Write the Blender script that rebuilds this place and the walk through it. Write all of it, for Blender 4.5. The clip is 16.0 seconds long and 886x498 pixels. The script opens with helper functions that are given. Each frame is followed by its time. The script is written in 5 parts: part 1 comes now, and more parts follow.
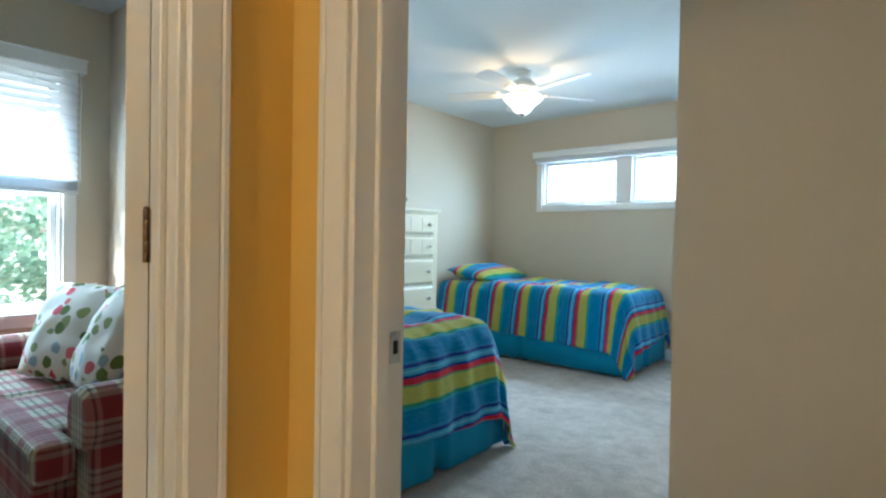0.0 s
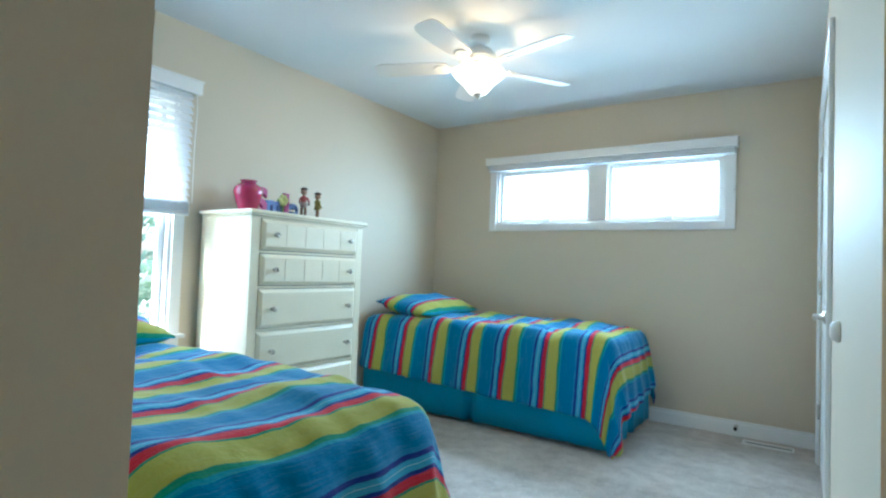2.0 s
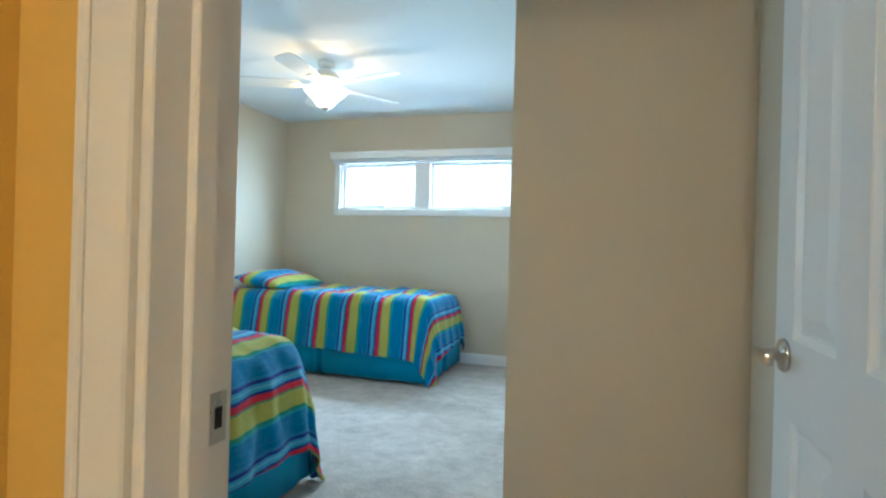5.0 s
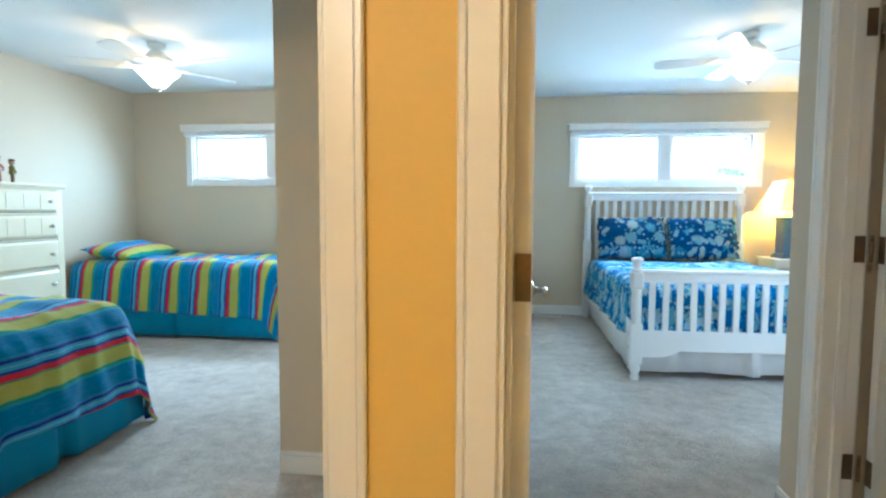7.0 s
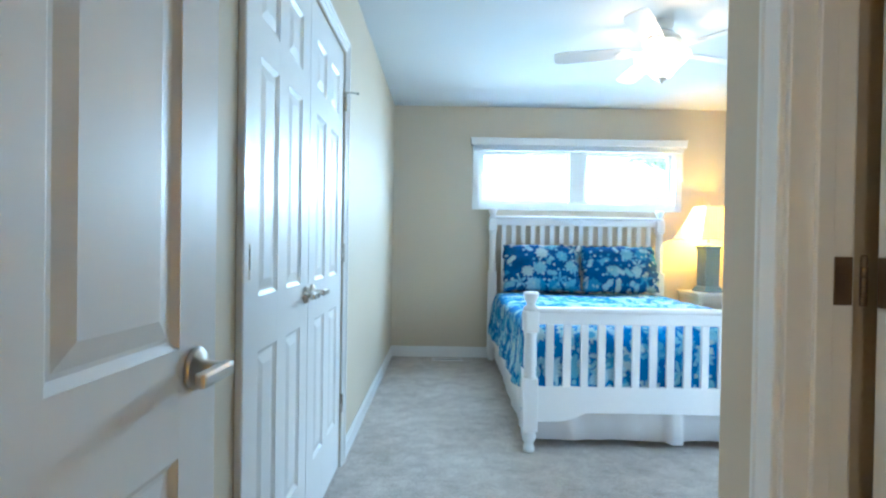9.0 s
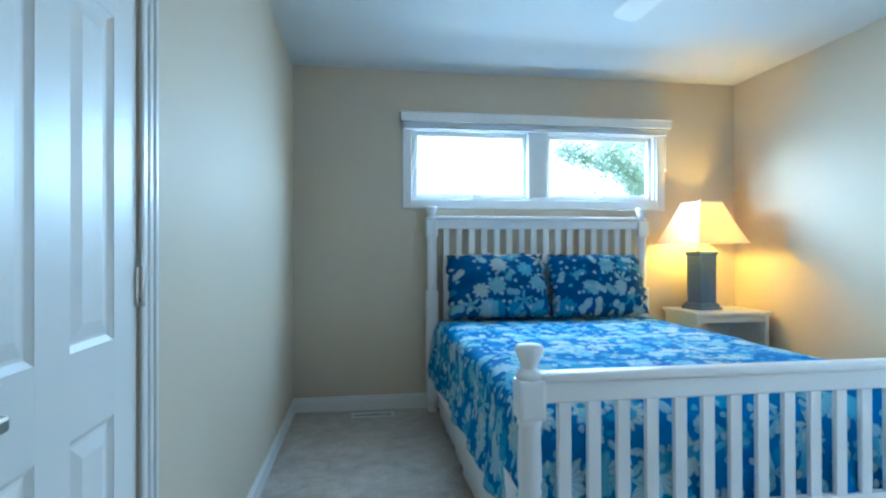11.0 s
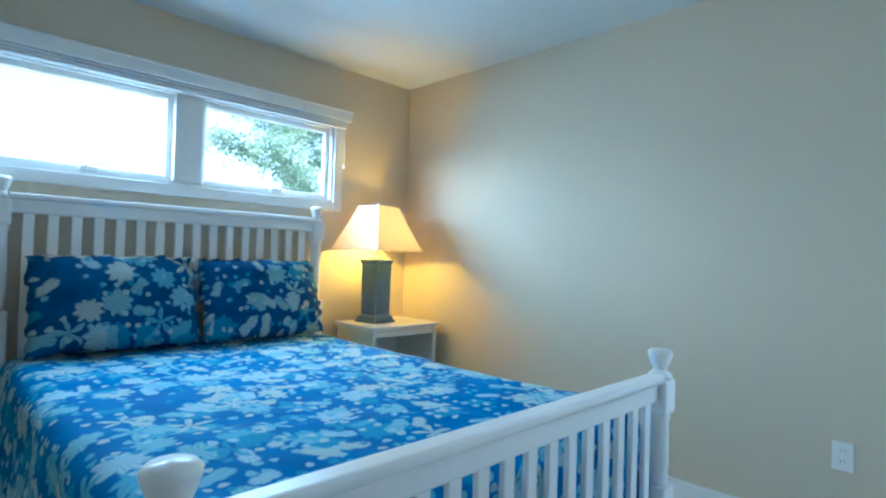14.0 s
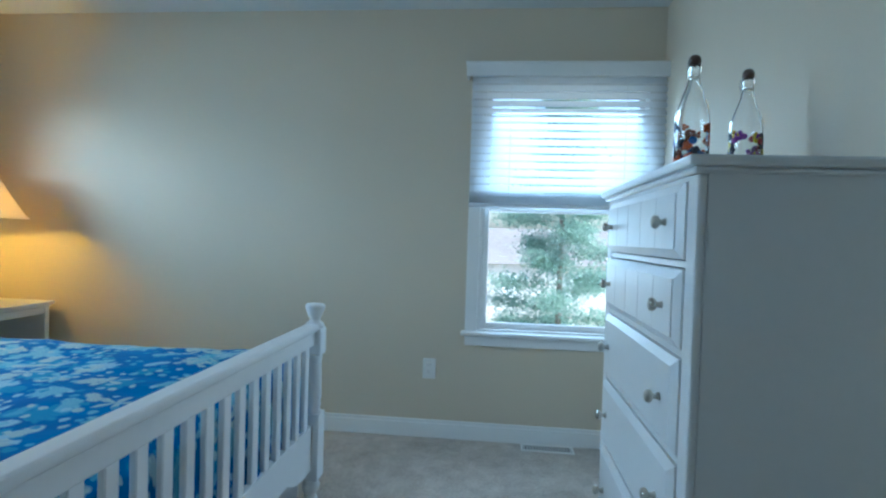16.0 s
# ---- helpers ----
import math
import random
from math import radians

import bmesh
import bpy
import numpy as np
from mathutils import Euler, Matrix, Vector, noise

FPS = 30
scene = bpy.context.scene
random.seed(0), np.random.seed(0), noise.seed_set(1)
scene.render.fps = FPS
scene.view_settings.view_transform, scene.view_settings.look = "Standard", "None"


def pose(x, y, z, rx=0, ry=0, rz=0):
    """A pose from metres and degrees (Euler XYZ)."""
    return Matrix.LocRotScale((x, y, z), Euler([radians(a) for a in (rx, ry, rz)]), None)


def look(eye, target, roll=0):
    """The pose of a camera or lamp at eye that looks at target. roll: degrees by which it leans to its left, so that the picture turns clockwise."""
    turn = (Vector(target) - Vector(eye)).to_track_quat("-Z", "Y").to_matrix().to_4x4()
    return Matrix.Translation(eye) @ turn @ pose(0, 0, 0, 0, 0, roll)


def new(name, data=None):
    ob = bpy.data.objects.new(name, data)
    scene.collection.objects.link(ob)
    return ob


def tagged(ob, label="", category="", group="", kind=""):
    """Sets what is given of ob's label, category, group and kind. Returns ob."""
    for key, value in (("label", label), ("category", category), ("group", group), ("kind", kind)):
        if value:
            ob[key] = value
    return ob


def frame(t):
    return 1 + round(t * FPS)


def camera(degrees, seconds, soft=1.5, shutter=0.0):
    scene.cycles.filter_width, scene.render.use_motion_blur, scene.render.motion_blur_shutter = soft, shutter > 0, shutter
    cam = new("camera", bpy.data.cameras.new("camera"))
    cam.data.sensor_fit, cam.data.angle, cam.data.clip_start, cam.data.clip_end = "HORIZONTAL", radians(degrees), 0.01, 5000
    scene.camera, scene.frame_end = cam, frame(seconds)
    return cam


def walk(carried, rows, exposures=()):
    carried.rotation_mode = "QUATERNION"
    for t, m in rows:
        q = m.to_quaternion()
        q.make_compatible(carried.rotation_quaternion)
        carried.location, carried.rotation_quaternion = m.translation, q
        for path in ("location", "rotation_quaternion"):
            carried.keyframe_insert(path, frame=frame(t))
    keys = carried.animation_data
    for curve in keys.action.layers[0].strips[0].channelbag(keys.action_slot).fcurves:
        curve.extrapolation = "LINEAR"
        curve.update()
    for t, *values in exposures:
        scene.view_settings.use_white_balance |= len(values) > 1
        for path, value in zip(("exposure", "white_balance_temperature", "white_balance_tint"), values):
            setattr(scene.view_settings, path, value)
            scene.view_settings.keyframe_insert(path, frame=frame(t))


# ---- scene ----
cam = camera(79.2, 16.0, soft=2.3)
PATH = [
    (0, (0.217, -0.076, 1.106), (-1.067, 1.458, 1.074), 1.0),
    (0.5, (0.013, 0.238, 1.096), (-1.23, 1.805, 1.064), 0.9),
    (1, (-0.18, 0.505, 1.118), (-1.388, 2.098, 1.094), 1.7),
    (1.5, (-0.375, 0.746, 1.101), (-1.532, 2.377, 1.13), 1.7),
    (2, (-0.458, 0.91, 1.094), (-1.574, 2.569, 1.164), 2.1),
    (2.5, (-0.539, 0.948, 1.05), (-1.578, 2.652, 1.179), 2.0),
    (3, (-0.488, 0.884, 1.013), (-1.473, 2.616, 1.179), 1.7),
    (3.5, (-0.399, 0.746, 1.027), (-1.311, 2.52, 1.171), 1.4),
    (6, (0.282, -0.294, 1.175), (-0.099, 1.667, 1.066), 1.0),
    (6.5, (0.471, -0.39, 1.2), (0.167, 1.582, 1.052), 0.2),
    (7, (0.624, -0.365, 1.178), (0.398, 1.617, 1.037), 0.2),
    (7.5, (0.807, -0.256, 1.172), (0.648, 1.734, 1.052), 0.5),
    (8, (0.931, -0.054, 1.16), (0.829, 1.942, 1.066), 0.7),
    (8.5, (1.022, 0.264, 1.122), (0.987, 2.263, 1.071), 1.0),
    (9, (1.067, 0.582, 1.113), (1.067, 2.582, 1.093), 0.9),
    (11.5, (1.066, 2.207, 1.138), (1.485, 4.162, 1.155), -0.4),
    (12, (1.131, 2.407, 1.119), (1.713, 4.32, 1.136), -0.2),
    (12.5, (1.157, 2.549, 1.151), (1.964, 4.379, 1.155), 1.2),
    (13, (1.174, 2.62, 1.185), (2.192, 4.342, 1.194), 1.6),
    (13.5, (1.246, 2.632, 1.183), (2.461, 4.221, 1.21), 1.5),
    (14, (1.279, 2.669, 1.159), (2.685, 4.09, 1.191), 1.8),
    (14.5, (1.208, 2.701, 1.158), (2.843, 3.852, 1.169), 2.1),
    (15, (1.141, 2.708, 1.162), (2.94, 3.581, 1.143), 1.8),
    (15.5, (1.027, 2.709, 1.16), (2.959, 3.225, 1.128), 1.6),
    (16, (0.936, 2.702, 1.164), (2.926, 2.9, 1.118), 1.8),
]
walk(cam, [(t, look(eye, target, roll)) for t, eye, target, roll in PATH],
     [(0, 1.66, 5650, 6), (0.5, 1.77, 5650, 6), (1.0, 2.0, 5650, 6), (1.5, 1.92, 5600, 5), (2.5, 1.6, 5500, 4), (3.7, 1.6, 5500, 4), (6.0, 2.1, 5550, 5), (7.5, 2.1, 5550, 6), (9, 2.15, 5450, 8), (11.5, 1.26, 5150, 4), (12.5, 1.28, 5100, 3.5), (13, 1.3, 5100, 3), (14, 1.03, 5100, 2), (16, 0.52, 5250, 4)])

# ---- world, sun and lamps ----
sky_world = bpy.data.worlds.new("sky")
scene.world = sky_world
sky_world.use_nodes = True
_nt = sky_world.node_tree
_sky = _nt.nodes.new("ShaderNodeTexSky")
_sky.sky_type = "NISHITA"
_sky.sun_disc = False
_sky.sun_elevation = radians(48)
_sky.sun_rotation = radians(202)
_sky.air_density, _sky.dust_density, _sky.ozone_density = 1.0, 3.0, 1.0
_nt.links.new(_sky.outputs[0], _nt.nodes["Background"].inputs[0])
_nt.nodes["Background"].inputs[1].default_value = 0.32

sun = new("sun", bpy.data.lights.new("sun", "SUN"))
sun.data.energy, sun.data.angle, sun.data.color = 5.0, radians(8), (1.0, 0.95, 0.88)
sun.matrix_world = look((-4, -10, 11), (0, 0, 0))


def area_lamp(name, place, target, w, h, watts, colour):
    data = bpy.data.lights.new(name, "AREA")
    data.shape, data.size, data.size_y, data.energy, data.color = "RECTANGLE", w, h, watts, colour
    data.spread = radians(150)
    ob = new(name, data)
    ob.matrix_world = look(place, target)
    return ob


def point_lamp(name, place, watts, colour, radius=0.04):
    data = bpy.data.lights.new(name, "POINT")
    data.energy, data.color, data.shadow_soft_size = watts, colour, radius
    ob = new(name, data)
    ob.location = place
    return ob


CEIL = 2.46
DAY = (0.60, 0.84, 1.0)
WARM = (1.0, 0.55, 0.06)
FAN_WARM = (1.0, 0.62, 0.28)
HALL = (1.0, 0.84, 0.66)
# bright sky standing in the window openings, just outside the panes; the tree side of the second bedroom stays open
LAMP_X, LAMP_Y = 3.572, 5.635
for _x in (-2.29, -1.41):
    area_lamp("window_daylight", (_x, 5.37, 1.765), (_x, 0.0, -1.6), 0.74, 0.42, 11, DAY)
for _x in (1.90, 2.86):
    area_lamp("window_daylight", (_x, 6.00, 1.765), (_x, 0.0, -2.0), 0.78, 0.42, 12, DAY)
# unseen lamp added outdoors as low western sky, grazes the second bedroom's side wall
area_lamp("window_daylight", (-1.0, 7.6, 2.55), (2.4, 5.84, 1.70), 3.0, 0.8, 90, (0.80, 0.92, 1.0))
area_lamp("window_daylight", (4.17, 2.335, 1.40), (0.0, 2.335, -0.6), 0.80, 1.15, 9.0, DAY)
area_lamp("window_daylight", (-3.62, 2.12, 1.40), (0.0, 2.12, -0.9), 0.80, 1.15, 8.5, DAY)
area_lamp("window_daylight", (-3.67, 0.46, 1.40), (0.0, 0.46, -0.9), 0.80, 1.15, 14, DAY)
point_lamp("fan_bulb", (-2.06, 3.60, 2.20), 3.2, FAN_WARM, 0.03)
point_lamp("fan_bulb", (2.36, 3.80, 2.20), 2.0, FAN_WARM, 0.03)
point_lamp("table_lamp_bulb", (LAMP_X, LAMP_Y, 1.30), 11, WARM)
point_lamp("hall_bulb", (-0.1, -1.65, 2.22), 12.5, HALL, 0.12)


# ---- materials ----
def nodes_of(name):
    m = bpy.data.materials.new(name)
    m.use_nodes = True
    nt = m.node_tree
    return m, nt, nt.nodes["Principled BSDF"]


def add(nt, kind, **props):
    n = nt.nodes.new(kind)
    for k, v in props.items():
        if k == "operation":
            n.operation = v
        elif k == "data_type":
            n.data_type = v
        elif k == "blend_type":
            n.blend_type = v
        elif k == "feature":
            n.feature = v
    return n


def mapped(nt, scale=(1, 1, 1), uv=False):
    tc = nt.nodes.new("ShaderNodeTexCoord")
    mp = nt.nodes.new("ShaderNodeMapping")
    mp.inputs["Scale"].default_value = scale
    nt.links.new(tc.outputs["UV" if uv else "Object"], mp.inputs[0])
    return mp.outputs[0]


def noise_of(nt, vec, scale, detail=3.0, rough=0.55):
    n = nt.nodes.new("ShaderNodeTexNoise")
    n.inputs["Scale"].default_value = scale
    n.inputs["Detail"].default_value = detail
    n.inputs["Roughness"].default_value = rough
    nt.links.new(vec, n.inputs["Vector"])
    return n.outputs["Fac"]


def ramp_of(nt, fac, stops, constant=False):
    r = nt.nodes.new("ShaderNodeValToRGB")
    cr = r.color_ramp
    cr.interpolation = "CONSTANT" if constant else "LINEAR"
    while len(cr.elements) < len(stops):
        cr.elements.new(1.0)
    for e, (p, c) in zip(cr.elements, stops):
        e.position, e.color = p, (*c, 1)
    nt.links.new(fac, r.inputs[0])
    return r.outputs[0]


def bump_of(nt, bsdf, height, strength, distance):
    b = nt.nodes.new("ShaderNodeBump")
    b.inputs["Strength"].default_value, b.inputs["Distance"].default_value = strength, distance
    nt.links.new(height, b.inputs["Height"])
    nt.links.new(b.outputs[0], bsdf.inputs["Normal"])


def maths(nt, op, a, b):
    n = add(nt, "ShaderNodeMath", operation=op)
    for i, v in enumerate((a, b)):
        if isinstance(v, (int, float)):
            n.inputs[i].default_value = v
        else:
            nt.links.new(v, n.inputs[i])
    return n.outputs[0]


def blend(nt, fac, a, b, mode="MIX"):
    n = add(nt, "ShaderNodeMix", data_type="RGBA", blend_type=mode)
    for i, v in ((0, fac), (6, a), (7, b)):
        if isinstance(v, (int, float)):
            n.inputs[i].default_value = v
        elif isinstance(v, tuple):
            n.inputs[i].default_value = (*v, 1)
        else:
            nt.links.new(v, n.inputs[i])
    return n.outputs[2]


def surface(name, col, rough=0.6, grain=60.0, patch=1.5, var=0.06, bump=0.1, depth=0.002, metal=0.0, stretch=(1, 1, 1), coat=0.0):
    """Paint, plaster, metal or wood: a large patchiness, a fine grain and a fine relief."""
    m, nt, b = nodes_of(name)
    v = mapped(nt, stretch)
    big = noise_of(nt, v, patch, 4)
    fine = noise_of(nt, v, grain, 3)
    f = maths(nt, "ADD", maths(nt, "MULTIPLY", big, 0.7), maths(nt, "MULTIPLY", fine, 0.3))
    lo = tuple(c * (1 - var) for c in col)
    hi = tuple(min(1, c * (1 + var)) for c in col)
    nt.links.new(ramp_of(nt, f, [(0.3, lo), (0.7, hi)]), b.inputs["Base Color"])
    b.inputs["Roughness"].default_value, b.inputs["Metallic"].default_value = rough, metal
    nt.links.new(maths(nt, "ADD", maths(nt, "MULTIPLY", big, 0.16), rough - 0.08), b.inputs["Roughness"])
    b.inputs["Coat Weight"].default_value = coat
    bump_of(nt, b, fine, bump, depth)
    return m


M_WALL = surface("beige_wall_paint", (0.615, 0.535, 0.415), 0.62, 90, 0.9, 0.03, 0.12, 0.0015)
M_YELLOW = surface("yellow_hall_paint", (0.74, 0.50, 0.125), 0.55, 90, 0.9, 0.03, 0.12, 0.0015)
M_CEIL = surface("ceiling_paint", (0.70, 0.73, 0.74), 0.8, 120, 0.8, 0.02, 0.15, 0.002)
M_TRIM = surface("white_trim_paint", (0.80, 0.80, 0.79), 0.32, 40, 2.0, 0.02, 0.04, 0.001)
M_DOOR = surface("white_door_paint", (0.80, 0.80, 0.79), 0.40, 30, 2.0, 0.02, 0.05, 0.001, stretch=(1, 1, 0.15))
M_WHITEWOOD = surface("white_painted_wood", (0.82, 0.82, 0.82), 0.34, 40, 3.0, 0.025, 0.05, 0.001)
M_CREAM = surface("cream_painted_wood", (0.80, 0.74, 0.56), 0.38, 40, 3.0, 0.03, 0.05, 0.001)
M_NICKEL = surface("brushed_nickel", (0.56, 0.53, 0.48), 0.28, 200, 6, 0.05, 0.05, 0.0005, metal=1.0)
M_BRONZE = surface("aged_bronze", (0.20, 0.145, 0.095), 0.42, 150, 8, 0.12, 0.1, 0.0005, metal=0.85)
M_DARK = surface("dark_gap", (0.02, 0.017, 0.013), 0.9, 60, 3, 0.1, 0.05)
M_PLASTIC = surface("white_plastic", (0.80, 0.80, 0.78), 0.35, 80, 5, 0.02, 0.02, 0.0005)
M_BLADE = surface("white_fan_blade", (0.78, 0.78, 0.76), 0.4, 40, 3, 0.03, 0.05, 0.001)
M_CERAMIC = surface("blue_grey_lamp_ceramic", (0.055, 0.14, 0.29), 0.35, 25, 6, 0.22, 0.25, 0.002, stretch=(1, 1, 0.35))
M_SHADEBAND = surface("pale_shade_fabric", (0.72, 0.74, 0.77), 0.7, 120, 3, 0.04, 0.2, 0.001)
M_SKIRTBLUE = surface("turquoise_bed_skirt_cotton", (0.012, 0.28, 0.49), 0.85, 220, 5, 0.12, 0.3, 0.001)
M_SHEET = surface("white_cotton", (0.80, 0.81, 0.83), 0.85, 220, 5, 0.05, 0.3, 0.001)
M_MAT = surface("mattress_ticking", (0.60, 0.66, 0.72), 0.85, 120, 5, 0.05, 0.3, 0.001)


def carpet_material():
    m, nt, b = nodes_of("beige_plush_carpet")
    v = mapped(nt)
    patch = noise_of(nt, v, 2.2, 5, 0.65)
    tread = noise_of(nt, v, 11.0, 4, 0.6)
    tuft = noise_of(nt, v, 70.0, 4, 0.75)
    f = maths(nt, "ADD", maths(nt, "ADD", maths(nt, "MULTIPLY", patch, 0.35), maths(nt, "MULTIPLY", tread, 0.3)), maths(nt, "MULTIPLY", tuft, 0.35))
    nt.links.new(ramp_of(nt, f, [(0.36, (0.27, 0.225, 0.19)), (0.5, (0.45, 0.395, 0.345)), (0.62, (0.62, 0.56, 0.50))]), b.inputs["Base Color"])
    b.inputs["Roughness"].default_value = 0.95
    b.inputs["Sheen Weight"].default_value = 0.25
    h = maths(nt, "ADD", maths(nt, "MULTIPLY", tuft, 0.6), maths(nt, "MULTIPLY", tread, 0.8))
    bump_of(nt, b, h, 0.8, 0.012)
    return m


M_CARPET = carpet_material()


def glow_material(name, col, strength, base=(0.9, 0.9, 0.88)):
    m, nt, b = nodes_of(name)
    b.inputs["Base Color"].default_value = (*base, 1)
    b.inputs["Roughness"].default_value = 0.35
    v = mapped(nt)
    n = noise_of(nt, v, 14, 3)
    nt.links.new(ramp_of(nt, n, [(0.35, tuple(c * 0.85 for c in col)), (0.65, col)]), b.inputs["Emission Color"])
    b.inputs["Emission Strength"].default_value = strength
    return m


M_BOWL = glow_material("frosted_lit_glass", (1.0, 0.90, 0.72), 0.50)
M_BULB = glow_material("warm_bulb_glass", (1.0, 0.75, 0.42), 6.0)


def shade_material():
    m, nt, b = nodes_of("cream_lamp_shade_fabric")
    v = mapped(nt)
    n = noise_of(nt, v, 180, 2)
    nt.links.new(ramp_of(nt, n, [(0.3, (0.80, 0.76, 0.68)), (0.7, (0.88, 0.85, 0.79))]), b.inputs["Base Color"])
    b.inputs["Roughness"].default_value = 0.8
    t = nt.nodes.new("ShaderNodeBsdfTranslucent")
    t.inputs[0].default_value = (0.85, 0.74, 0.55, 1)
    mx = nt.nodes.new("ShaderNodeMixShader")
    mx.inputs[0].default_value = 0.42
    nt.links.new(b.outputs[0], mx.inputs[1])
    nt.links.new(t.outputs[0], mx.inputs[2])
    nt.links.new(mx.outputs[0], nt.nodes["Material Output"].inputs[0])
    return m


M_SHADE = shade_material()


def slat_material():
    m, nt, b = nodes_of("white_blind_slat")
    v = mapped(nt, (1, 1, 1))
    n = noise_of(nt, v, 60, 2)
    nt.links.new(ramp_of(nt, n, [(0.3, (0.76, 0.78, 0.80)), (0.7, (0.83, 0.84, 0.85))]), b.inputs["Base Color"])
    b.inputs["Roughness"].default_value = 0.45
    t = nt.nodes.new("ShaderNodeBsdfTranslucent")
    t.inputs[0].default_value = (0.92, 0.94, 0.96, 1)
    mx = nt.nodes.new("ShaderNodeMixShader")
    mx.inputs[0].default_value = 0.7
    nt.links.new(b.outputs[0], mx.inputs[1])
    nt.links.new(t.outputs[0], mx.inputs[2])
    nt.links.new(mx.outputs[0], nt.nodes["Material Output"].inputs[0])
    return m


M_SLAT = slat_material()


def glass_material(name="window_glass", tint=(1, 1, 1), rough=0.0):
    m, nt, b = nodes_of(name)
    b.inputs["Base Color"].default_value = (*tint, 1)
    b.inputs["Roughness"].default_value = rough
    b.inputs["Transmission Weight"].default_value = 1.0
    b.inputs["IOR"].default_value = 1.45
    return m


def pane_material():
    m, nt, b = nodes_of("window_pane")
    g = nt.nodes.new("ShaderNodeBsdfGlossy")
    g.inputs["Roughness"].default_value = 0.02
    t = nt.nodes.new("ShaderNodeBsdfTransparent")
    mx = nt.nodes.new("ShaderNodeMixShader")
    mx.inputs[0].default_value = 0.05
    nt.links.new(t.outputs[0], mx.inputs[1])
    nt.links.new(g.outputs[0], mx.inputs[2])
    nt.links.new(mx.outputs[0], nt.nodes["Material Output"].inputs[0])
    return m


M_PANE = pane_material()
M_GLASS = glass_material("clear_bottle_glass")

# stripes of the comforters, along the bed, one repeat of 0.285 m
TEAL, SKY, NAVY = (0.001, 0.17, 0.37), (0.05, 0.33, 0.54), (0.004, 0.025, 0.22)
RED, LIME, GREEN = (0.55, 0.012, 0.035), (0.40, 0.39, 0.075), (0.02, 0.25, 0.15)
PALE = (0.34, 0.56, 0.66)
STRIPES = [(0.00, TEAL), (0.20, (0.02, 0.20, 0.42)), (0.25, NAVY), (0.30, SKY), (0.345, PALE), (0.355, SKY), (0.41, NAVY), (0.45, RED), (0.545, GREEN), (0.57, LIME), (0.66, (0.40, 0.38, 0.07)), (0.70, LIME), (0.81, GREEN), (0.86, (0.02, 0.28, 0.40)), (0.90, TEAL)]


def stripe_material():
    m, nt, b = nodes_of("striped_comforter_cotton")
    uv = nt.nodes.new("ShaderNodeUVMap")
    sep = nt.nodes.new("ShaderNodeSeparateXYZ")
    nt.links.new(uv.outputs[0], sep.inputs[0])
    waver = noise_of(nt, mapped(nt, (3, 3, 3)), 2.4, 4, 0.6)
    along = maths(nt, "ADD", sep.outputs[0], maths(nt, "MULTIPLY", waver, 0.016))
    u = maths(nt, "FRACT", maths(nt, "DIVIDE", along, 0.285), 0.0)
    c = ramp_of(nt, u, STRIPES, constant=True)
    # streaks of the weave, drawn out along the stripes
    streak = noise_of(nt, mapped(nt, (220, 9, 1), uv=True), 1.0, 3, 0.7)
    wear = noise_of(nt, mapped(nt), 6, 4)
    c1 = blend(nt, maths(nt, "MULTIPLY", maths(nt, "MAXIMUM", maths(nt, "SUBTRACT", streak, 0.5), 0.0), 0.45), c, (0.50, 0.58, 0.60))
    c2 = blend(nt, maths(nt, "MULTIPLY", wear, 0.25), c1, (0.42, 0.48, 0.50), "SOFT_LIGHT")
    nt.links.new(c2, b.inputs["Base Color"])
    b.inputs["Roughness"].default_value = 0.92
    b.inputs["Specular IOR Level"].default_value = 0.15
    b.inputs["Sheen Weight"].default_value = 0.15
    pucker = noise_of(nt, mapped(nt, (30, 8, 1), uv=True), 1.0, 4, 0.6)
    crumple = noise_of(nt, mapped(nt), 13, 5, 0.6)
    bump_of(nt, b, maths(nt, "ADD", pucker, crumple), 0.42, 0.014)
    return m


M_STRIPE = stripe_material()


